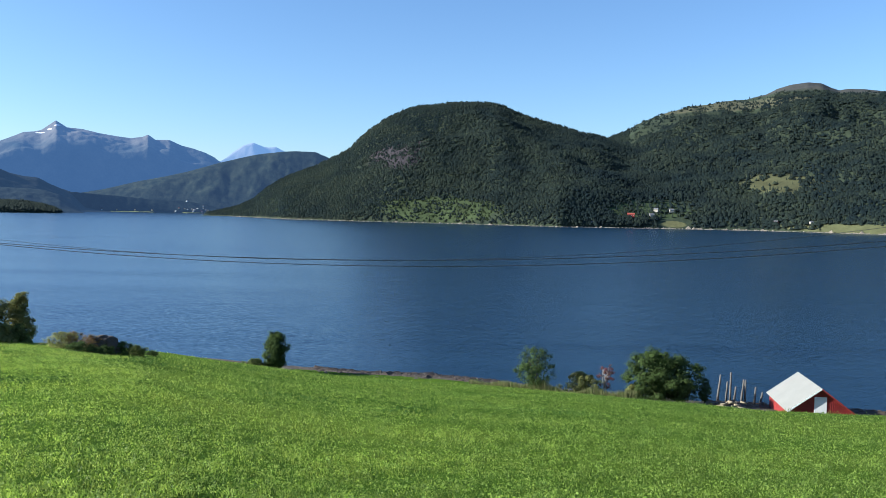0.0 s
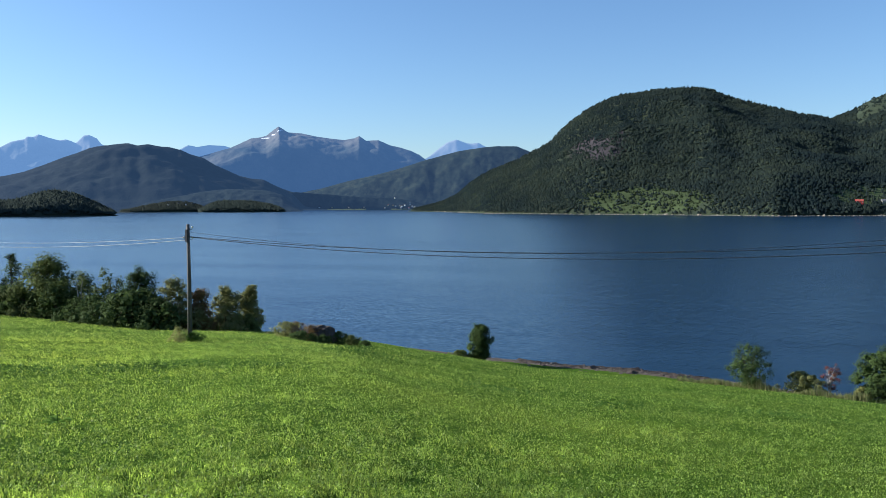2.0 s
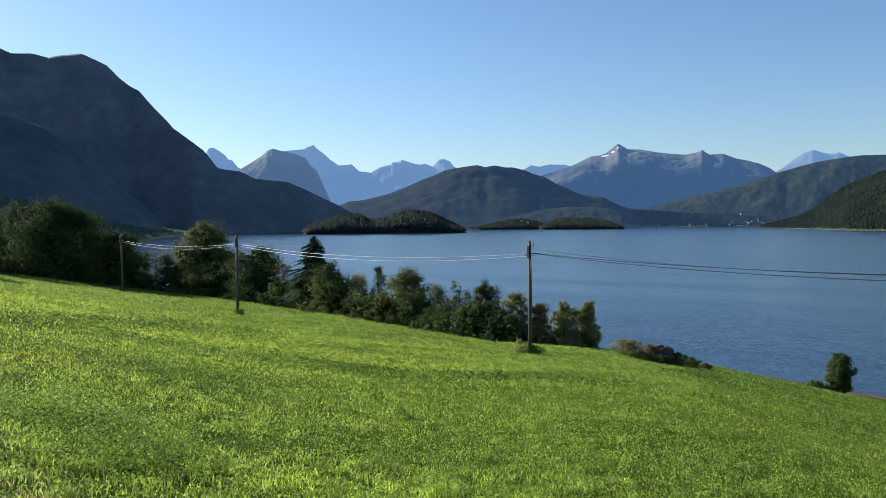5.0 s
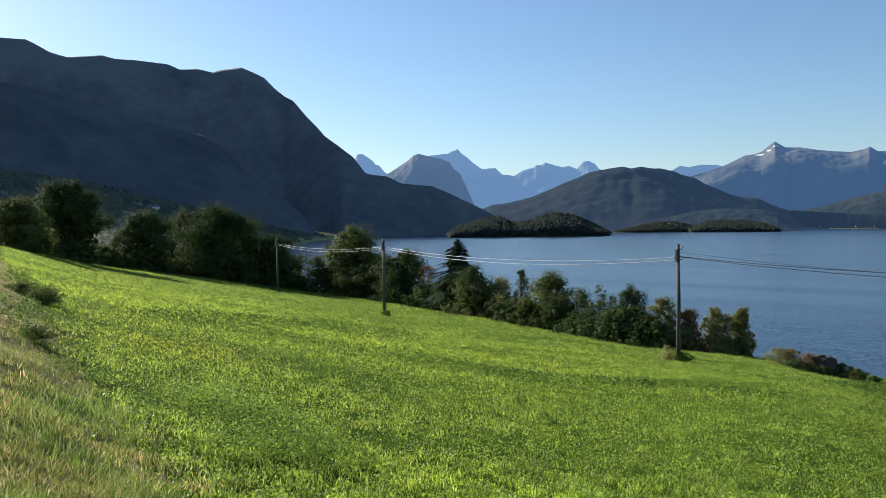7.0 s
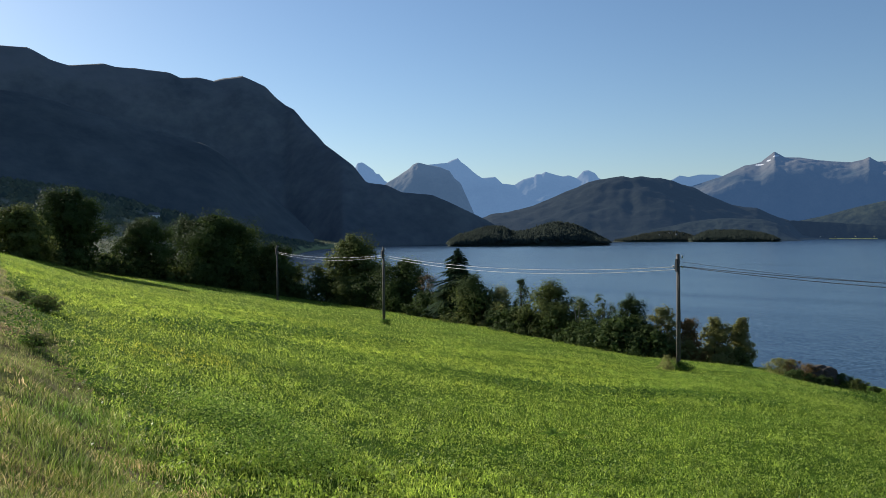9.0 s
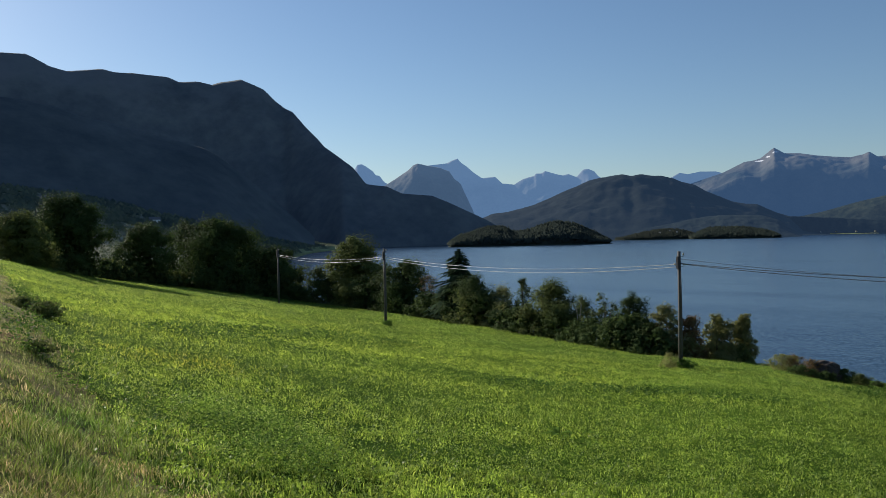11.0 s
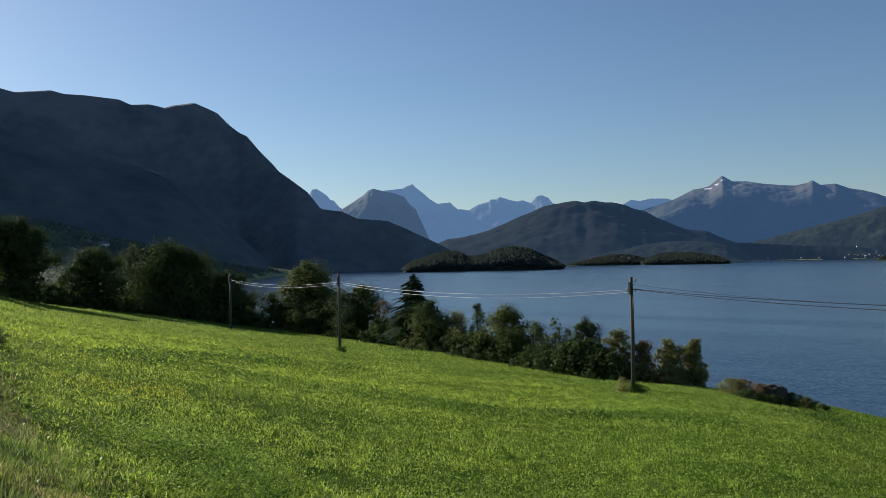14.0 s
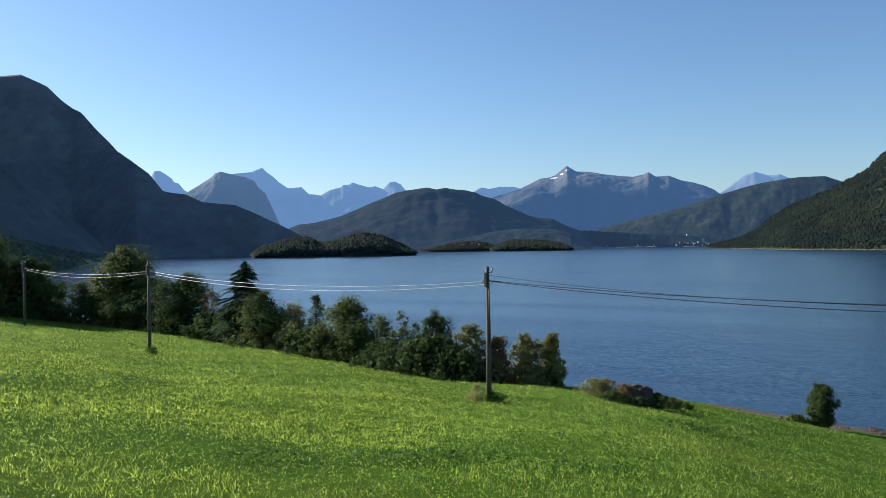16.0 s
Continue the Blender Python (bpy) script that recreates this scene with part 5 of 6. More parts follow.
weed_patch("dark green weed clumps on the bank", [(73.9, 17.6, 0.5, 0.5), (71.9, 14.8, 0.45, 0.35), (69.6, 15.3, 0.4, 0.4), (67.1, 12.2, 0.25, 0.3), (78.2, 10.2, 0.4, 0.5), (63.2, 13.2, 0.6, 0.35), (65.2, 14.6, 0.4, 0.4), (75.6, 24.9, 0.7, 0.9)], 95, 0.016, 0.2, 1500, M_LEAFWEED)
# Darker leaves put the shade of the mound's hollows into colour.
weed_patch("dark leaves standing in for the shaded hollows of the weed mound", [(61.4, 12.3, 0.9, 0.45), (59.3, 12.0, 0.8, 0.4), (57.6, 10.9, 0.7, 0.5), (60.3, 10.9, 0.6, 0.4), (63.0, 12.4, 0.5, 0.4)], 94, 0.02, 0.4, 900, M_WEED)
# Bands of dark leaves stand in for the dark tractor lines in the crop.
weed_patch("dark green leaves in bands, standing in for dark tractor lines", [(65.7, 35, 2.5, 1.2), (63.6, 38, 2.5, 1.2), (61.6, 41.7, 2.5, 1.2), (59.6, 45, 2.6, 1.2), (57.8, 47.7, 2.6, 1.2), (56, 50.5, 2.6, 1.2), (54.3, 53.6, 2.6, 1.3), (51, 57, 2.6, 1.2), (37.3, 35, 2.5, 1.5), (34.5, 36, 2.2, 1.2), (31.9, 37, 2.4, 1.3), (27, 35, 2.0, 1.5), (19.7, 58, 3.0, 2.5), (42, 34, 2.0, 1.2), (10, 40, 2.4, 1.5), (2, 36, 2.0, 1.3), (-9, 42, 2.4, 1.5)], 92, 0.045, 0.22, 75, M_WEED)

STICKS = [(-18.7, -10.2, 0.3), (-19.25, -10.6, 0.1), (-19.5, -10.0, 0.0), (-19.75, -10.9, 0.15), (-20.2, -10.4, 0.2), (-20.42, -10.4, 0.0), (-21.0, -10.8, 0.1), (-21.35, -11.1, 0.25)]
for k, (az, te, lean) in enumerate(STICKS):
    r = 103.6 + 0.7 * (k % 3)
    x, y = by_angle(az, r)
    z0 = float(ground_z(x, y)) - 0.2
    h = EYE + r * math.tan(radians(te)) - z0
    bm = bmesh.new()
    tube(bm, [(0, 0, 0), (lean * 0.3, 0.02, h * 0.4), (lean * 0.8, -0.03, h * 0.75), (lean, 0, h)], [0.15, 0.14, 0.12, 0.10], 8)
    ob = part("mooring_post", bm, M_POST)
    ob.matrix_world = pose(x, y, z0)
    tagged(ob, "tall bare weathered timber post standing by the shore", "post", "posts by the shore")
rng = random.Random(8)
for k in range(26):
    x, y = by_angle(rng.uniform(-20.6, -18.9), rng.uniform(93.5, 95.5))
    bm = bmesh.new()
    tube(bm, [(-0.35, 0, 0), (0.35, 0, 0)], [0.11, 0.10], 8)
    ob = part("firewood_log", bm, M_LOG)
    ob.matrix_world = pose(x, y, float(ground_z(x, y)) + 0.12 + 0.22 * (k % 6), rng.uniform(-8, 8), rng.uniform(-14, 14), rng.uniform(0, 180))
    tagged(ob, "pale cut log in a heap by the posts", "log", "heap of cut logs")


def scatter_stones(name, label, az0, az1, radius, spread, count, size, mat, seed, flat=0.5, zfun=None):
    """Loose stones or weed lumps along a shore, joined."""
    rng = np.random.default_rng(seed)
    az = rng.uniform(az0, az1, count)
    r = (radius(az) if callable(radius) else np.interp(az, [p[0] for p in sorted(radius)], [p[1] for p in sorted(radius)])) + rng.normal(0, spread, count)
    x, y = -np.sin(np.radians(az)) * r, np.cos(np.radians(az)) * r
    z = zfun(x, y) if zfun else np.zeros(count)
    s = size * rng.lognormal(0, 0.5, count)
    base = np.array([(1, 0, 0), (0.3, 0.9, 0), (-0.8, 0.6, 0), (-0.8, -0.6, 0), (0.3, -0.9, 0), (0.1, 0.1, 1), (0.5, -0.3, 0.75), (-0.5, 0.3, 0.8)], float)
    tri = np.array([(0, 1, 6), (1, 5, 6), (1, 2, 7), (1, 7, 5), (2, 3, 7), (3, 5, 7), (3, 4, 6), (3, 6, 5), (4, 0, 6)])
    spin = rng.uniform(0, 6.28, count)
    v = base[None] * (1 + rng.normal(0, 0.2, (count, 8, 3)))
    cx = v[:, :, 0] * np.cos(spin)[:, None] - v[:, :, 1] * np.sin(spin)[:, None]
    cy = v[:, :, 0] * np.sin(spin)[:, None] + v[:, :, 1] * np.cos(spin)[:, None]
    V = np.stack([x[:, None] + cx * s[:, None], y[:, None] + cy * s[:, None], z[:, None] - 0.1 * s[:, None] + v[:, :, 2] * s[:, None] * flat], -1)
    f = (np.arange(count)[:, None, None] * 8 + tri[None]).reshape(-1, 3)
    return tagged(new(name, np_mesh(name, V.reshape(-1, 3), f, mat)), label, "stones", kind="stuff")


scatter_stones("beach_stones", "dark wet stones along the beach", -12, 12, [(a, b - 3.5) for a, b in SHORE_R], 2.2, 1800, 0.11, M_WETSTONE, 3, 0.5, ground_z)
scatter_stones("seaweed", "dark brown seaweed washed up along the waterline", -4, 8.8, [(a, b - 2.4) for a, b in SHORE_R], 1.6, 4600, 0.22, M_SEAWEED, 4, 0.4, ground_z)
scatter_stones("seaweed", "dark brown seaweed along the waterline", -30, -18, [(a, b - 1.0) for a, b in SHORE_R], 1.0, 900, 0.35, M_SEAWEED, 6, 0.4, ground_z)
scatter_stones("far_shore_rocks", "pale rocks along the far shoreline", -32, 14.6, [(a, b + 4) for a, b in FJORD_SHORE], 5, 2600, 1.4, M_STONE, 5, 0.7, None)


# ---- road, guard rail ----
def bank_point(along, side, z):
    """A place by metres along the road and metres to its side of the bank's foot."""
    a = radians(BANK_AZ)
    s = side - BANK_OFF
    return Vector((-math.sin(a) * along - math.cos(a) * s, math.cos(a) * along - math.sin(a) * s, z))


def road_z(along):
    return EYE + float(table(ROAD_Z, along))


bm = bmesh.new()
prev = None
for k in range(66):
    t = -60 + k * 4
    bend = -0.0003 * min(120, max(0, t - 60)) ** 2
    row = [bm.verts.new(bank_point(t, 4.9 + w + bend, road_z(t) + 0.06 + 0.03 * math.sin(math.pi * w / 6))) for w in (0, 1.5, 3, 4.5, 6)]
    if prev:
        for q in range(4):
            bm.faces.new((prev[q], prev[q + 1], row[q + 1], row[q]))
    prev = row
bmesh.ops.recalc_face_normals(bm, faces=bm.faces)
tagged(part("road", bm, M_ASPHALT), "grey two-lane asphalt road along the hillside", "road", kind="structure")


def guard_rail():
    ob = thing("guard_rail", (0, 0, 0), "dark weathered steel guard rail beside the road", "guard rail")
    bm = bmesh.new()
    prof = [(0, 0.75), (0.05, 0.70), (0.05, 0.64), (0, 0.60), (0.05, 0.56), (0.05, 0.50), (0, 0.45)]
    prev = None
    for k in range(22):
        t = 44 + k * 3.6
        row = [bm.verts.new(bank_point(t, 4.4 - px - 0.0003 * max(0, t - 60) ** 2, road_z(t) + pz + 0.02)) for px, pz in prof]
        if prev:
            for q in range(6):
                bm.faces.new((prev[q], prev[q + 1], row[q + 1], row[q]))
        prev = row
    bmesh.ops.solidify(bm, geom=bm.faces[:], thickness=0.012)
    part("beam", bm, M_DARKSTEEL, ob)
    for k in range(19):
        t = 45 + k * 4.0
        bm = bmesh.new()
        p = bank_point(t, 4.47 - 0.0003 * max(0, t - 60) ** 2, road_z(t) - 0.3)
        box(bm, (p.x - 0.05, p.y - 0.05, p.z), (p.x + 0.05, p.y + 0.05, p.z + 1.0), 0.01)
        part("post", bm, M_DARKSTEEL, ob)


guard_rail()


def car():
    """A small dark hatchback seen from behind, standing on the road."""
    t = 196.0
    p = bank_point(t, 6.3 - 0.0003 * 120 ** 2, road_z(t) + 0.07)
    ob = thing("car", (p.x, p.y, p.z), "dark blue hatchback car standing on the road", "car", "", BANK_AZ - 8)
    bm = bmesh.new()
    prof = [(-2.0, 0.25), (-2.05, 0.7), (-1.95, 0.92), (1.3, 0.9), (1.95, 0.72), (2.0, 0.3)]
    f = [bm.verts.new((-0.85, y, z)) for y, z in prof]
    g = [bm.verts.new((0.85, y, z)) for y, z in prof]
    bm.faces.new(f)
    bm.faces.new(g[::-1])
    for k in range(6):
        bm.faces.new((f[k], g[k], g[(k + 1) % 6], f[(k + 1) % 6]))
    bmesh.ops.recalc_face_normals(bm, faces=bm.faces)
    bmesh.ops.bevel(bm, geom=bm.edges[:], offset=0.06, segments=2, affect="EDGES")
    part("body", bm, M_CARPAINT, ob)
    bm = bmesh.new()
    lo = [bm.verts.new(q) for q in ((-0.78, -1.85, 0.9), (0.78, -1.85, 0.9), (0.78, 1.0, 0.9), (-0.78, 1.0, 0.9))]
    hi = [bm.verts.new(q) for q in ((-0.62, -1.45, 1.46), (0.62, -1.45, 1.46), (0.62, 0.3, 1.46), (-0.62, 0.3, 1.46))]
    bm.faces.new(hi)
    for k in range(4):
        bm.faces.new((lo[k], lo[(k + 1) % 4], hi[(k + 1) % 4], hi[k]))
    bmesh.ops.recalc_face_normals(bm, faces=bm.faces)
    bmesh.ops.bevel(bm, geom=bm.edges[:], offset=0.05, segments=2, affect="EDGES")
    part("cabin", bm, M_CARPAINT, ob)
    for name, y0, z0, y1, z1, w in (("rear_window", -1.83, 0.96, -1.54, 1.36, 0.6), ("windscreen", 0.95, 0.98, 0.42, 1.38, 0.6)):
        bm = bmesh.new()
        d = -0.03 if y0 < 0 else 0.03
        v = [bm.verts.new(q) for q in ((-w - 0.06, y0 + d, z0), (w + 0.06, y0 + d, z0), (w - 0.04, y1 + d, z1), (-w + 0.04, y1 + d, z1))]
        e = [bm.verts.new(q.co + Vector((0, d * 0.5, 0.012))) for q in v]
        bm.faces.new(v)
        bm.faces.new(e[::-1])
        for k in range(4):
            bm.faces.new((v[k], v[(k + 1) % 4], e[(k + 1) % 4], e[k]))
        bmesh.ops.recalc_face_normals(bm, faces=bm.faces)
        part(name, bm, M_CARGLASS, ob)
    for x in (-0.8, 0.8):
        for y in (-1.25, 1.25):
            bm = bmesh.new()
            tube(bm, [(x - 0.1, y, 0.3), (x - 0.07, y, 0.3), (x + 0.07, y, 0.3), (x + 0.1, y, 0.3)], [0.27, 0.31, 0.31, 0.27], 16)
            wheel = part("wheel", bm, M_TYRE, ob)
            bm = bmesh.new()
            tube(bm, [(x - 0.11, y, 0.3), (x + 0.11, y, 0.3)], [0.18, 0.18], 12)
            part("rim", bm, M_STEEL, wheel)
    for x in (-0.68, 0.68):
        bm = bmesh.new()
        box(bm, (x - 0.12, -2.08, 0.62), (x + 0.12, -2.0, 0.86), 0.02)
        part("tail_light", bm, M_TAIL, ob, "red tail light")
    bm = bmesh.new()
    box(bm, (-0.27, -2.085, 0.48), (0.27, -2.04, 0.59), 0.005)
    part("number_plate", bm, M_WHITEWOOD, ob, "blank white number plate")


car()


# ---- far houses ----
def house(label, az, r, z, w, d, h, wall, roof, turn=0.0, group="houses across the fjord"):
    p = polar(az, r, z)
    ob = thing("house", (p.x, p.y, p.z), label, "house", group, az + turn)
    bm = bmesh.new()
    box(bm, (-w / 2, -d / 2, -2), (w / 2, d / 2, h), 0.05)
    part("wall", bm, wall, ob)
    bm = bmesh.new()
    rise = d * 0.38
    pts = [(-d / 2 - 0.5, h - 0.25), (d / 2 + 0.5, h - 0.25), (0, h + rise)]
    f = [bm.verts.new((-w / 2 - 0.4, a, b)) for a, b in pts]
    g = [bm.verts.new((w / 2 + 0.4, a, b)) for a, b in pts]
    bm.faces.new(f)
    bm.faces.new(g[::-1])
    for k in range(3):
        bm.faces.new((f[k], g[k], g[(k + 1) % 3], f[(k + 1) % 3]))
    bmesh.ops.recalc_face_normals(bm, faces=bm.faces)
    rf = part("roof", bm, roof, ob)
    bm = bmesh.new()
    box(bm, (w * 0.2 - 0.4, -0.4, h + rise * 0.5), (w * 0.2 + 0.4, 0.4, h + rise + 0.9), 0.03)
    part("chimney", bm, M_ROCK, rf)
    n = max(2, int(w / 3.2))
    for k in range(n):
        x = -w / 2 + w * (k + 0.5) / n
        bm = bmesh.new()
        box(bm, (x - 0.6, -d / 2 - 0.06, h * 0.38), (x + 0.6, -d / 2 + 0.02, h * 0.75), 0.02)
        win = part("window", bm, M_WHITEWOOD, ob)
        bm = bmesh.new()
        box(bm, (x - 0.48, -d / 2 - 0.09, h * 0.38 + 0.12), (x + 0.48, -d / 2 - 0.05, h * 0.75 - 0.12))
        part("pane", bm, M_DARK, win)
    return ob


def on_hill(grid, az, e):
    """Distance and height on a slope, where it is seen at these angles."""
    A, r, z = grid
    j = int(np.argmin(abs(A - az)))
    ang = np.degrees(np.arctan((z[:, j] - EYE) / r[:, j]))
    i = int(np.argmax(ang[:-9] >= e))
    return float(r[i, j]), float(z[i, j])


for label, az, e, w, d, h, wall, roof, turn in (
        ("red wooden farmhouse with a red roof across the fjord", -12.75, -0.18, 14, 8, 5, M_RED, M_REDROOF, 0),
        ("beige wooden house with a grey roof across the fjord", -14.1, -0.2, 9, 7, 4.2, M_BEIGE, M_SLATE, 25),
        ("grey wooden house among trees across the fjord", -14.4, 0.32, 9, 7, 4, M_BEIGE, M_SLATE, -20),
        ("pale wooden house among trees across the fjord", -15.4, 0.12, 9, 7, 4, M_BEIGE, M_SLATE, 15),
        ("dark red shed at the far shoreline", -21.9, -0.7, 7, 5, 2.6, M_RED, M_SLATE, 0),
        ("beige boathouse at the far shoreline", -24.0, -0.72, 6, 4.5, 2.4, M_BEIGE, M_SLATE, 30),
        ("white boathouse at the far shoreline", -12.0, -0.70, 6, 5, 2.6, M_WHITEWOOD, M_SLATE, 10),
        ("pale boathouse at the far shoreline", -10.2, -0.72, 6, 5, 2.6, M_WHITEWOOD, M_SLATE, -10)):
    r, z = on_hill(RIGHT if az < -9 else DOME, az, e)
    house(label, az, r - 6, max(1.5, z), w, d, h, wall, roof, turn)
rng = random.Random(12)
for k in range(22):
    az = rng.uniform(14.9, 17.8) if k < 17 else rng.uniform(18.0, 22.6)
    e = rng.uniform(-0.3, 0.15) if k < 17 else -0.24
    r, z = on_hill(LOWWOOD, az, e)
    house("small white house in the village at the fjord's end" if k % 2 == 0 else "small beige house in the village at the fjord's end", az, r - 6, max(1.0, z), rng.uniform(4.5, 7), 4.2, 3.0, M_WHITEWOOD if k % 2 == 0 else M_BEIGE, rng.choice([M_SLATE, M_SLATE, M_SLATE, M_REDROOF]), rng.uniform(-40, 40), "village houses")
house("lone white house above the village at the fjord's end", 17.31, 4155, EYE + 4155 * math.tan(radians(0.45)), 8, 6, 4, M_WHITEWOOD, M_SLATE, 20, "village houses")
for az, e, w in ((31.75, 0.08, 6), (31.3, -0.02, 5), (30.9, 0.03, 5), (32.4, -0.05, 5)):
    r, z = on_hill(POINT, az, e)
    house("small white house on the wooded point", az, r - 4, z + 1.0, w, 4.5, 2.6, M_WHITEWOOD, M_SLATE, 20, "headland houses")
for az, e, w, wall in ((72.85, 2.75, 16, M_WHITEWOOD), (66.4, 1.3, 12, M_WHITEWOOD)):
    r, z = on_hill(FOOT, az, e)
    house("pale house on the shaded lower slopes", az, r - 4, z - 0.5, w, 8, 4.5, wall, M_SLATE, 10, "houses on the lower slopes")
# pale hay meadows on the shore of the bay and at the village
for az0, az1, r0, r1, z0, z1, lab in ((53.7, 57.4, 0, 0, 1, 9, "pale mown meadow on the shore of the bay"), (14.9, 17.6, 4098, 4150, 1, 4, "pale green meadow below the village"), (19.3, 22.0, 4098, 4140, 0.5, 3, "pale green meadow at the fjord's end")):
    bm = bmesh.new()
    prev = None
    for k in range(13):
        az = az0 + (az1 - az0) * k / 12
        base = float(table([(53.5, 1950), (56, 1500), (58, 900)], az)) - 40 if r1 < 1 else r0
        deep = 130 if r1 < 1 else r1 - r0
        wob = 1 + 0.35 * math.sin(k * 1.9 + az0)
        row = [bm.verts.new(polar(az, base + deep * t * wob, z0 + (z1 - z0) * t - 4 * (t == 0))) for t in (0, 0.15, 0.5, 1.0)]
        if prev:
            for q in range(3):
                bm.faces.new((prev[q], prev[q + 1], row[q + 1], row[q]))
        prev = row
    bmesh.ops.recalc_face_normals(bm, faces=bm.faces)
    tagged(part("meadow", bm, M_MEADOW), lab, "meadow", kind="structure")


# ---- grass ----
def blades(name, label, mat, count, seed, az0, az1, r0, r1, tall, wide, keep, log=True, droop=0.5, spread=0.0004):
    """Single blades of grass standing on the ground, denser and smaller near the eye to fit its view."""
    rng = np.random.default_rng(seed)
    az = rng.uniform(az0, az1, count)
    u = rng.uniform(0, 1, count)
    edge = np.minimum(table(EDGE_R, az) + 1.0, r1)
    r = r0 * (edge / r0) ** u if log else r0 + (edge - r0) * u
    x, y = -np.sin(np.radians(az)) * r, np.cos(np.radians(az)) * r
    k = keep(x, y, r, rng)
    x, y, r = x[k], y[k], r[k]
    n = len(x)
    z = ground_z(x, y) - 0.02
    patch = np.array([noise.noise((a * 0.22, b * 0.22, 0)) for a, b in zip(x, y)])
    tuft = np.array([noise.noise((a * 1.7, b * 1.7, 4.0)) for a, b in zip(x, y)])
    h = tall * rng.uniform(0.5, 1.2, n) * (1 + 0.35 * patch) * np.clip(1 + 0.8 * tuft, 0.3, 2) * (1 + r / 150)
    w = (wide + r * spread) * rng.uniform(0.6, 1.3, n)
    turn = rng.uniform(0, 2 * np.pi, n)
    lean = rng.normal(0, droop, (n, 2)) * h[:, None] * 0.7
    c, s = np.cos(turn) * w / 2, np.sin(turn) * w / 2
    base = np.stack([x, y, z], -1)
    side = np.stack([c, s, np.zeros(n)], -1)
    mid = base + np.stack([lean[:, 0] * 0.35, lean[:, 1] * 0.35, h * 0.62], -1)
    tip = base + np.stack([lean[:, 0], lean[:, 1], h], -1)
    v = np.stack([base - side * 0.7, base + side * 0.7, mid + side, mid - side, tip], 1)
    near = r < 13
    V4, V3 = v[near], np.stack([v[~near][:, 0], v[~near][:, 1], v[~near][:, 4]], 1)
    f4 = (np.arange(len(V4))[:, None, None] * 5 + np.array([(0, 1, 2), (0, 2, 3), (3, 2, 4)])[None]).reshape(-1, 3)
    f3 = np.arange(len(V3) * 3).reshape(-1, 3) + len(V4) * 5
    me = np_mesh(name, np.vstack([V4.reshape(-1, 3), V3.reshape(-1, 3)]), np.vstack([f4, f3]), mat)
    return tagged(new(name, me), label, "grass", kind="stuff")


def clumped(x, y, scale, seed):
    return np.array([noise.noise((a * scale, b * scale, seed)) for a, b in zip(x, y)])


def crop_keep(x, y, r, rng):
    """Off the bank, and thin in the gaps between the clumps."""
    gap = clumped(x, y, 2.3, 2.0) + 0.5 * clumped(x, y, 0.8, 6.0)
    return (on_bank(x, y) < rng.normal(0.1, 0.35, len(x))) & (gap > rng.uniform(-0.6, 0.2, len(x)) + np.clip((r - 25) / 60, 0, 1) * -0.3)


def bank_keep(x, y, r, rng):
    s = on_bank(x, y)
    gap = clumped(x, y, 2.0, 9.0) + 1.1 * clumped(x, y, 0.6, 3.0)
    return (s > rng.normal(-0.2, 0.5, len(x))) & (s < 5.0) & (gap > rng.uniform(-0.7, 0.25, len(x)))


def tuft_keep(x, y, r, rng):
    n = clumped(x, y, 0.7, 3.0) + np.clip(1.8 - on_bank(x, y), 0, 1) * 0.3
    return (r > rng.uniform(2.8, 7.0, len(x))) & (on_bank(x, y) > 0.2) & (on_bank(x, y) < 4.2) & (n > rng.uniform(-0.15, 0.5, len(x)) - np.clip((13 - r) / 20, 0, 0.3))


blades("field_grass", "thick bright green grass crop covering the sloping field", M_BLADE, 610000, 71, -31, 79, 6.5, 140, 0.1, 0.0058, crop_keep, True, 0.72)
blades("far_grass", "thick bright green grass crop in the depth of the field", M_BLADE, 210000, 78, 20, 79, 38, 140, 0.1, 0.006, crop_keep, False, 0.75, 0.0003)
blades("bank_grass", "long dry straw-coloured grass on the road bank", M_STRAW, 190000, 72, 56, 86, 2.5, 140, 0.095, 0.0048, bank_keep, True, 0.75)
blades("tall_bank_grass", "tufts of tall green grass on the road bank", M_BANKBLADE, 70000, 73, 58, 86, 2.5, 60, 0.14, 0.0055, tuft_keep, True, 0.55)


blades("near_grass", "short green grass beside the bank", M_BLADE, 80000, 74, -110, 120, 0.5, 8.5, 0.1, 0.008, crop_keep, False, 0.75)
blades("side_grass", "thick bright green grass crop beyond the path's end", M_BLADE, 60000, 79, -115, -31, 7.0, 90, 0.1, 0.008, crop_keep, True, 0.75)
blades("near_bank_grass", "dry grass on the road bank behind the path", M_STRAW, 30000, 75, 86, 180, 0.8, 40, 0.095, 0.0055, bank_keep, True, 0.75)
blades("near_bank_grass", "dry grass on the road bank beside the path", M_STRAW, 24000, 76, -110, 56, 0.8, 22, 0.095, 0.0055, bank_keep, True, 0.75)


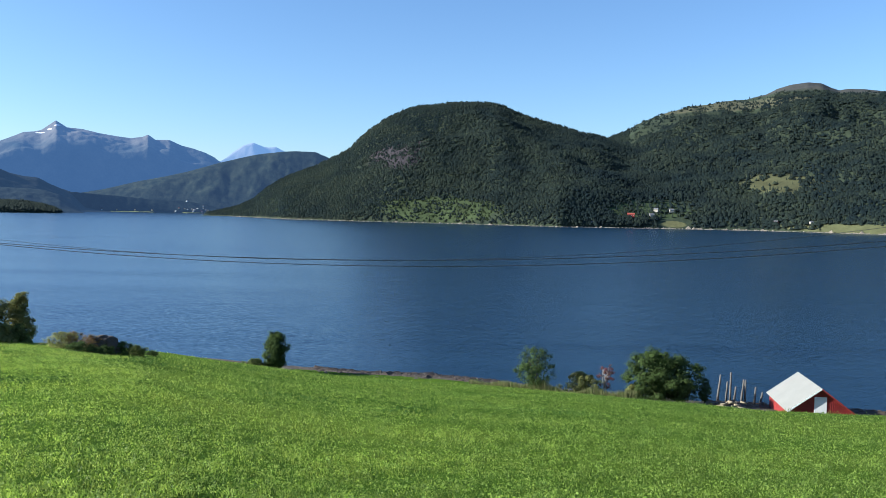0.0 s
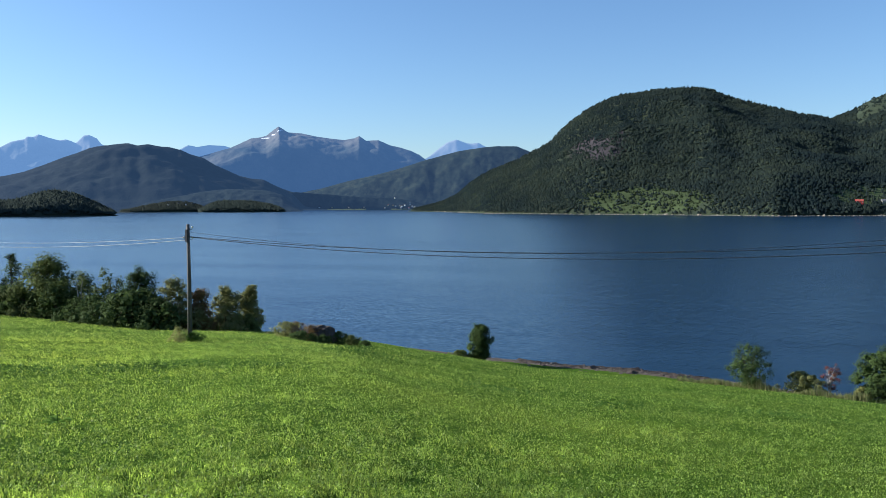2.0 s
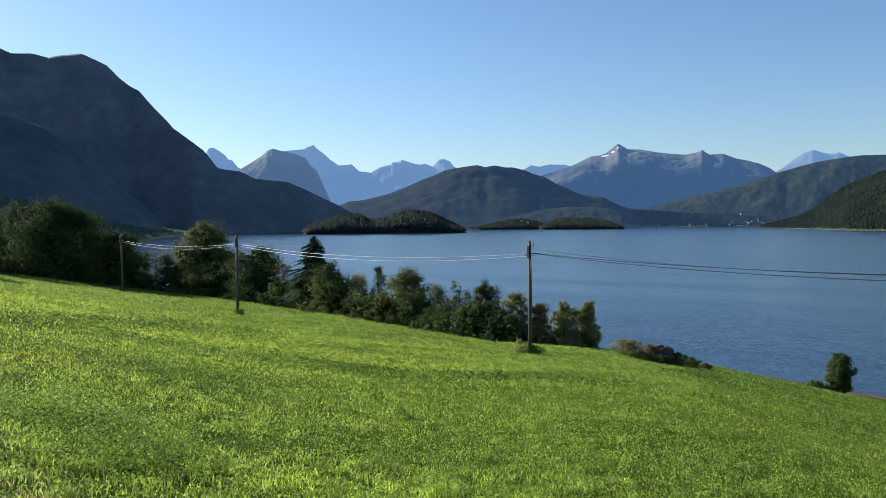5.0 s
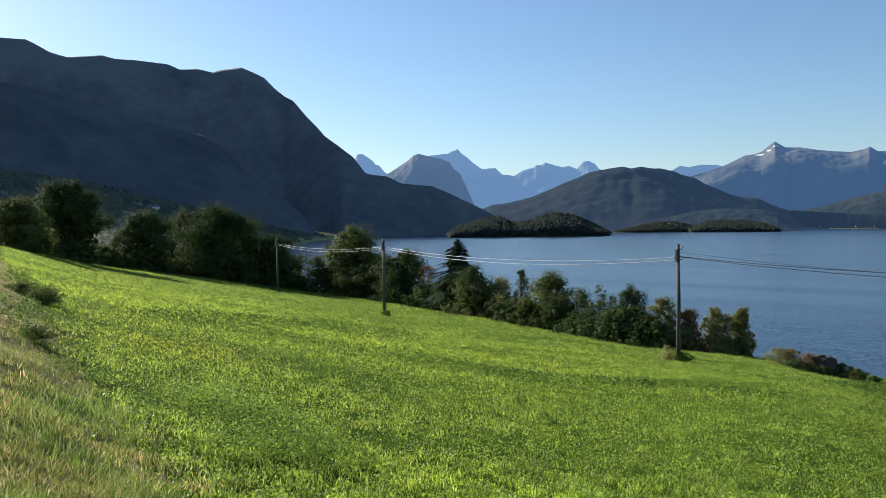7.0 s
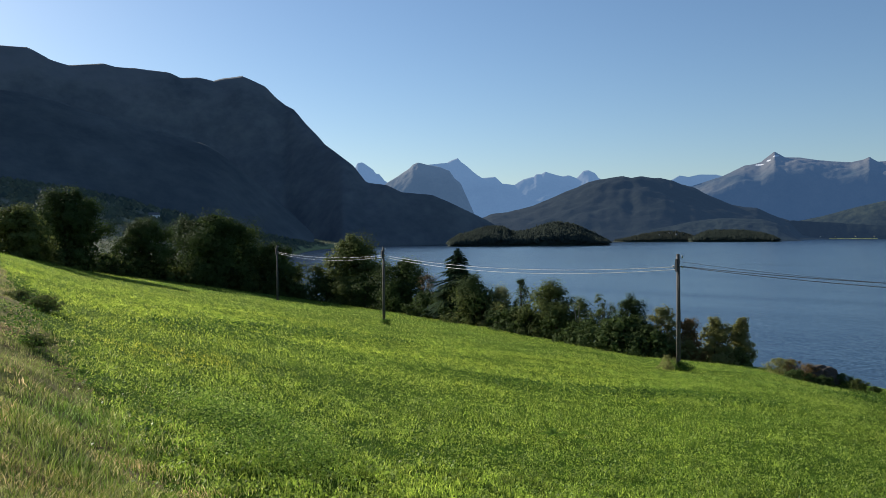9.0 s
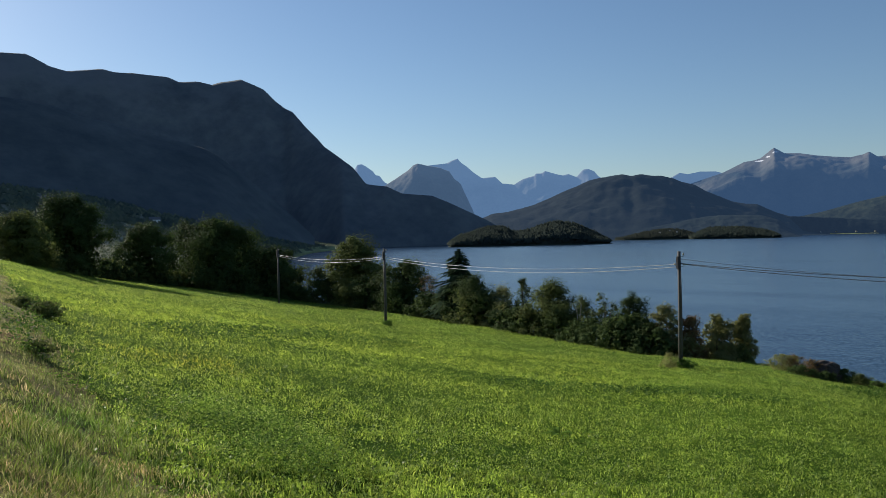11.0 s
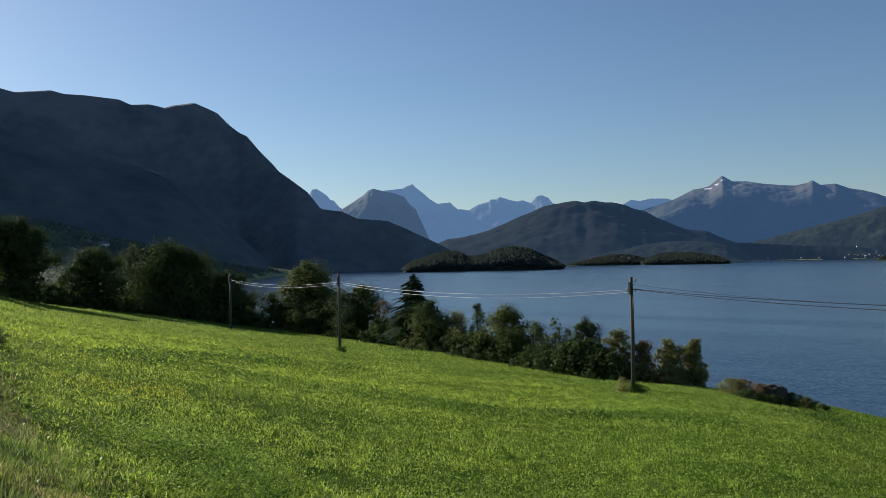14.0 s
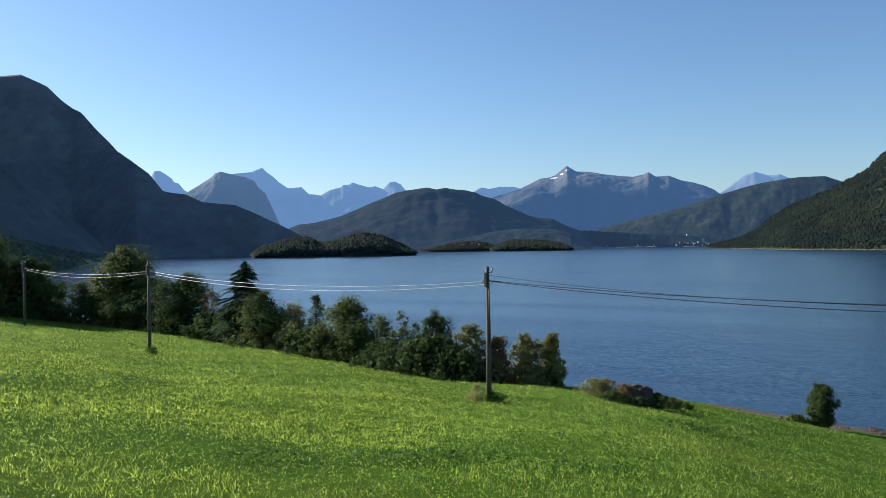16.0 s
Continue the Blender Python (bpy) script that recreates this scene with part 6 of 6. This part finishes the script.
def fringe(name, label, mat, count, seed, az0, az1, off0, off1, tall):
    rng = np.random.default_rng(seed)
    az = rng.uniform(az0, az1, count)
    r = table(EDGE_R, az) + rng.uniform(off0, off1, count)
    x, y = -np.sin(np.radians(az)) * r, np.cos(np.radians(az)) * r
    z = ground_z(x, y) - 0.05
    patch = np.array([noise.noise((a * 0.5, 7.0, 0)) for a in az])
    h = tall * rng.uniform(0.4, 1.2, count) * np.clip(0.8 + patch, 0.15, 1.6)
    lean = rng.normal(0, 0.12, (count, 2))
    a = rng.uniform(0, 6.28, count)
    w = 0.045
    b = np.stack([x, y, z], -1)
    s = np.stack([np.cos(a) * w, np.sin(a) * w, 0 * a], -1)
    v = np.stack([b - s, b + s, b + np.stack([lean[:, 0], lean[:, 1], h], -1)], 1)
    return tagged(new(name, np_mesh(name, v.reshape(-1, 3), np.arange(3 * count).reshape(-1, 3), mat)), label, "grass", kind="stuff")


fringe("shore_grass", "tall pale uncut grass along the field's lower edge", M_SHOREGRASS, 5200, 81, -13.5, -2, -0.6, 2.4, 0.85)
fringe("shore_weeds", "dark green weeds along the field's lower edge", M_WEED, 5200, 82, -27, -2.2, 0.5, 6, 0.55)
fringe("hedge_grass", "dark uncut grass beneath the hedge trees", M_WEED, 5000, 83, 26, 76, 0.3, 4, 0.8)


def clover(count, seed):
    """Small leaves lying at the top of the crop."""
    rng = np.random.default_rng(seed)
    az = rng.uniform(-31, 78, count)
    edge = table(EDGE_R, az)
    r = 6.5 * (edge / 6.5) ** rng.uniform(0, 1, count)
    x, y = -np.sin(np.radians(az)) * r, np.cos(np.radians(az)) * r
    k = crop_keep(x, y, r, rng) & (rng.random(count) < np.clip(1.25 - r / 60, 0.12, 1))
    x, y, r = x[k], y[k], r[k]
    n = len(x)
    z = ground_z(x, y) + rng.uniform(0.04, 0.15, n) * (1 + r / 150) * np.clip(1 + 0.8 * clumped(x, y, 1.7, 4.0), 0.4, 1.8)
    nrm = rng.normal(0, 0.6, (n, 3)) + [0, 0, 0.6]
    nrm /= np.linalg.norm(nrm, axis=1)[:, None]
    u = np.cross(nrm, rng.normal(size=(n, 3)))
    u /= np.linalg.norm(u, axis=1)[:, None]
    v = np.cross(nrm, u)
    s = ((0.015 + 0.00045 * r) * rng.uniform(0.6, 1.4, n))[:, None]
    p = np.stack([x, y, z], -1)
    q = np.stack([p - u * s, p + u * s * 0.6 - v * s * 0.75, p + u * s * 0.6 + v * s * 0.75], 1).reshape(-1, 3)
    tagged(new("clover", np_mesh("clover", q, np.arange(len(q)).reshape(-1, 3), M_CLOVER)), "small pale green clover leaves among the grass crop", "clover", kind="stuff")


clover(330000, 77)


def dock(label, az, r, leaves, size, seed):
    """A rosette of broad leaves on a short stem."""
    rng = random.Random(seed)
    x, y = by_angle(az, r)
    ob = thing("dock_plant", (x, y, float(ground_z(x, y))), label, "plant", "dock plants")
    bm = bmesh.new()
    tube(bm, [(0, 0, 0), (0.01, 0, size * 0.6), (0.02, 0.01, size * 1.1)], [0.012, 0.009, 0.004], 6)
    part("stem", bm, M_WEED, ob)
    for k in range(leaves):
        a, rise = 2.4 * k + rng.uniform(-0.3, 0.3), rng.uniform(0.25, 0.9)
        out, up = Vector((math.cos(a), math.sin(a), 0)), Vector((0, 0, 1))
        side = Vector((-math.sin(a), math.cos(a), 0))
        L, w = size * rng.uniform(0.7, 1.2), size * rng.uniform(0.16, 0.24)
        bm = bmesh.new()
        rows = []
        for t, ww in ((0.05, 0.12), (0.3, 0.8), (0.55, 1.0), (0.8, 0.7), (1.0, 0.05)):
            c = up * size * 0.25 + out * L * t + up * L * rise * (t - 0.75 * t * t)
            rows.append([bm.verts.new(c - side * w * ww + up * 0.02 * ww), bm.verts.new(c), bm.verts.new(c + side * w * ww + up * 0.02 * ww)])
        for p, q in zip(rows, rows[1:]):
            for m in (0, 1):
                bm.faces.new((p[m], p[m + 1], q[m + 1], q[m]))
        part("leaf", bm, M_LEAFWEED, ob)


dock("broad-leaved dock plant standing above the grass crop", 39.4, 18.5, 13, 0.34, 5)
dock("small broad-leaved dock plant in the grass crop", 37.5, 19.7, 7, 0.2, 6)
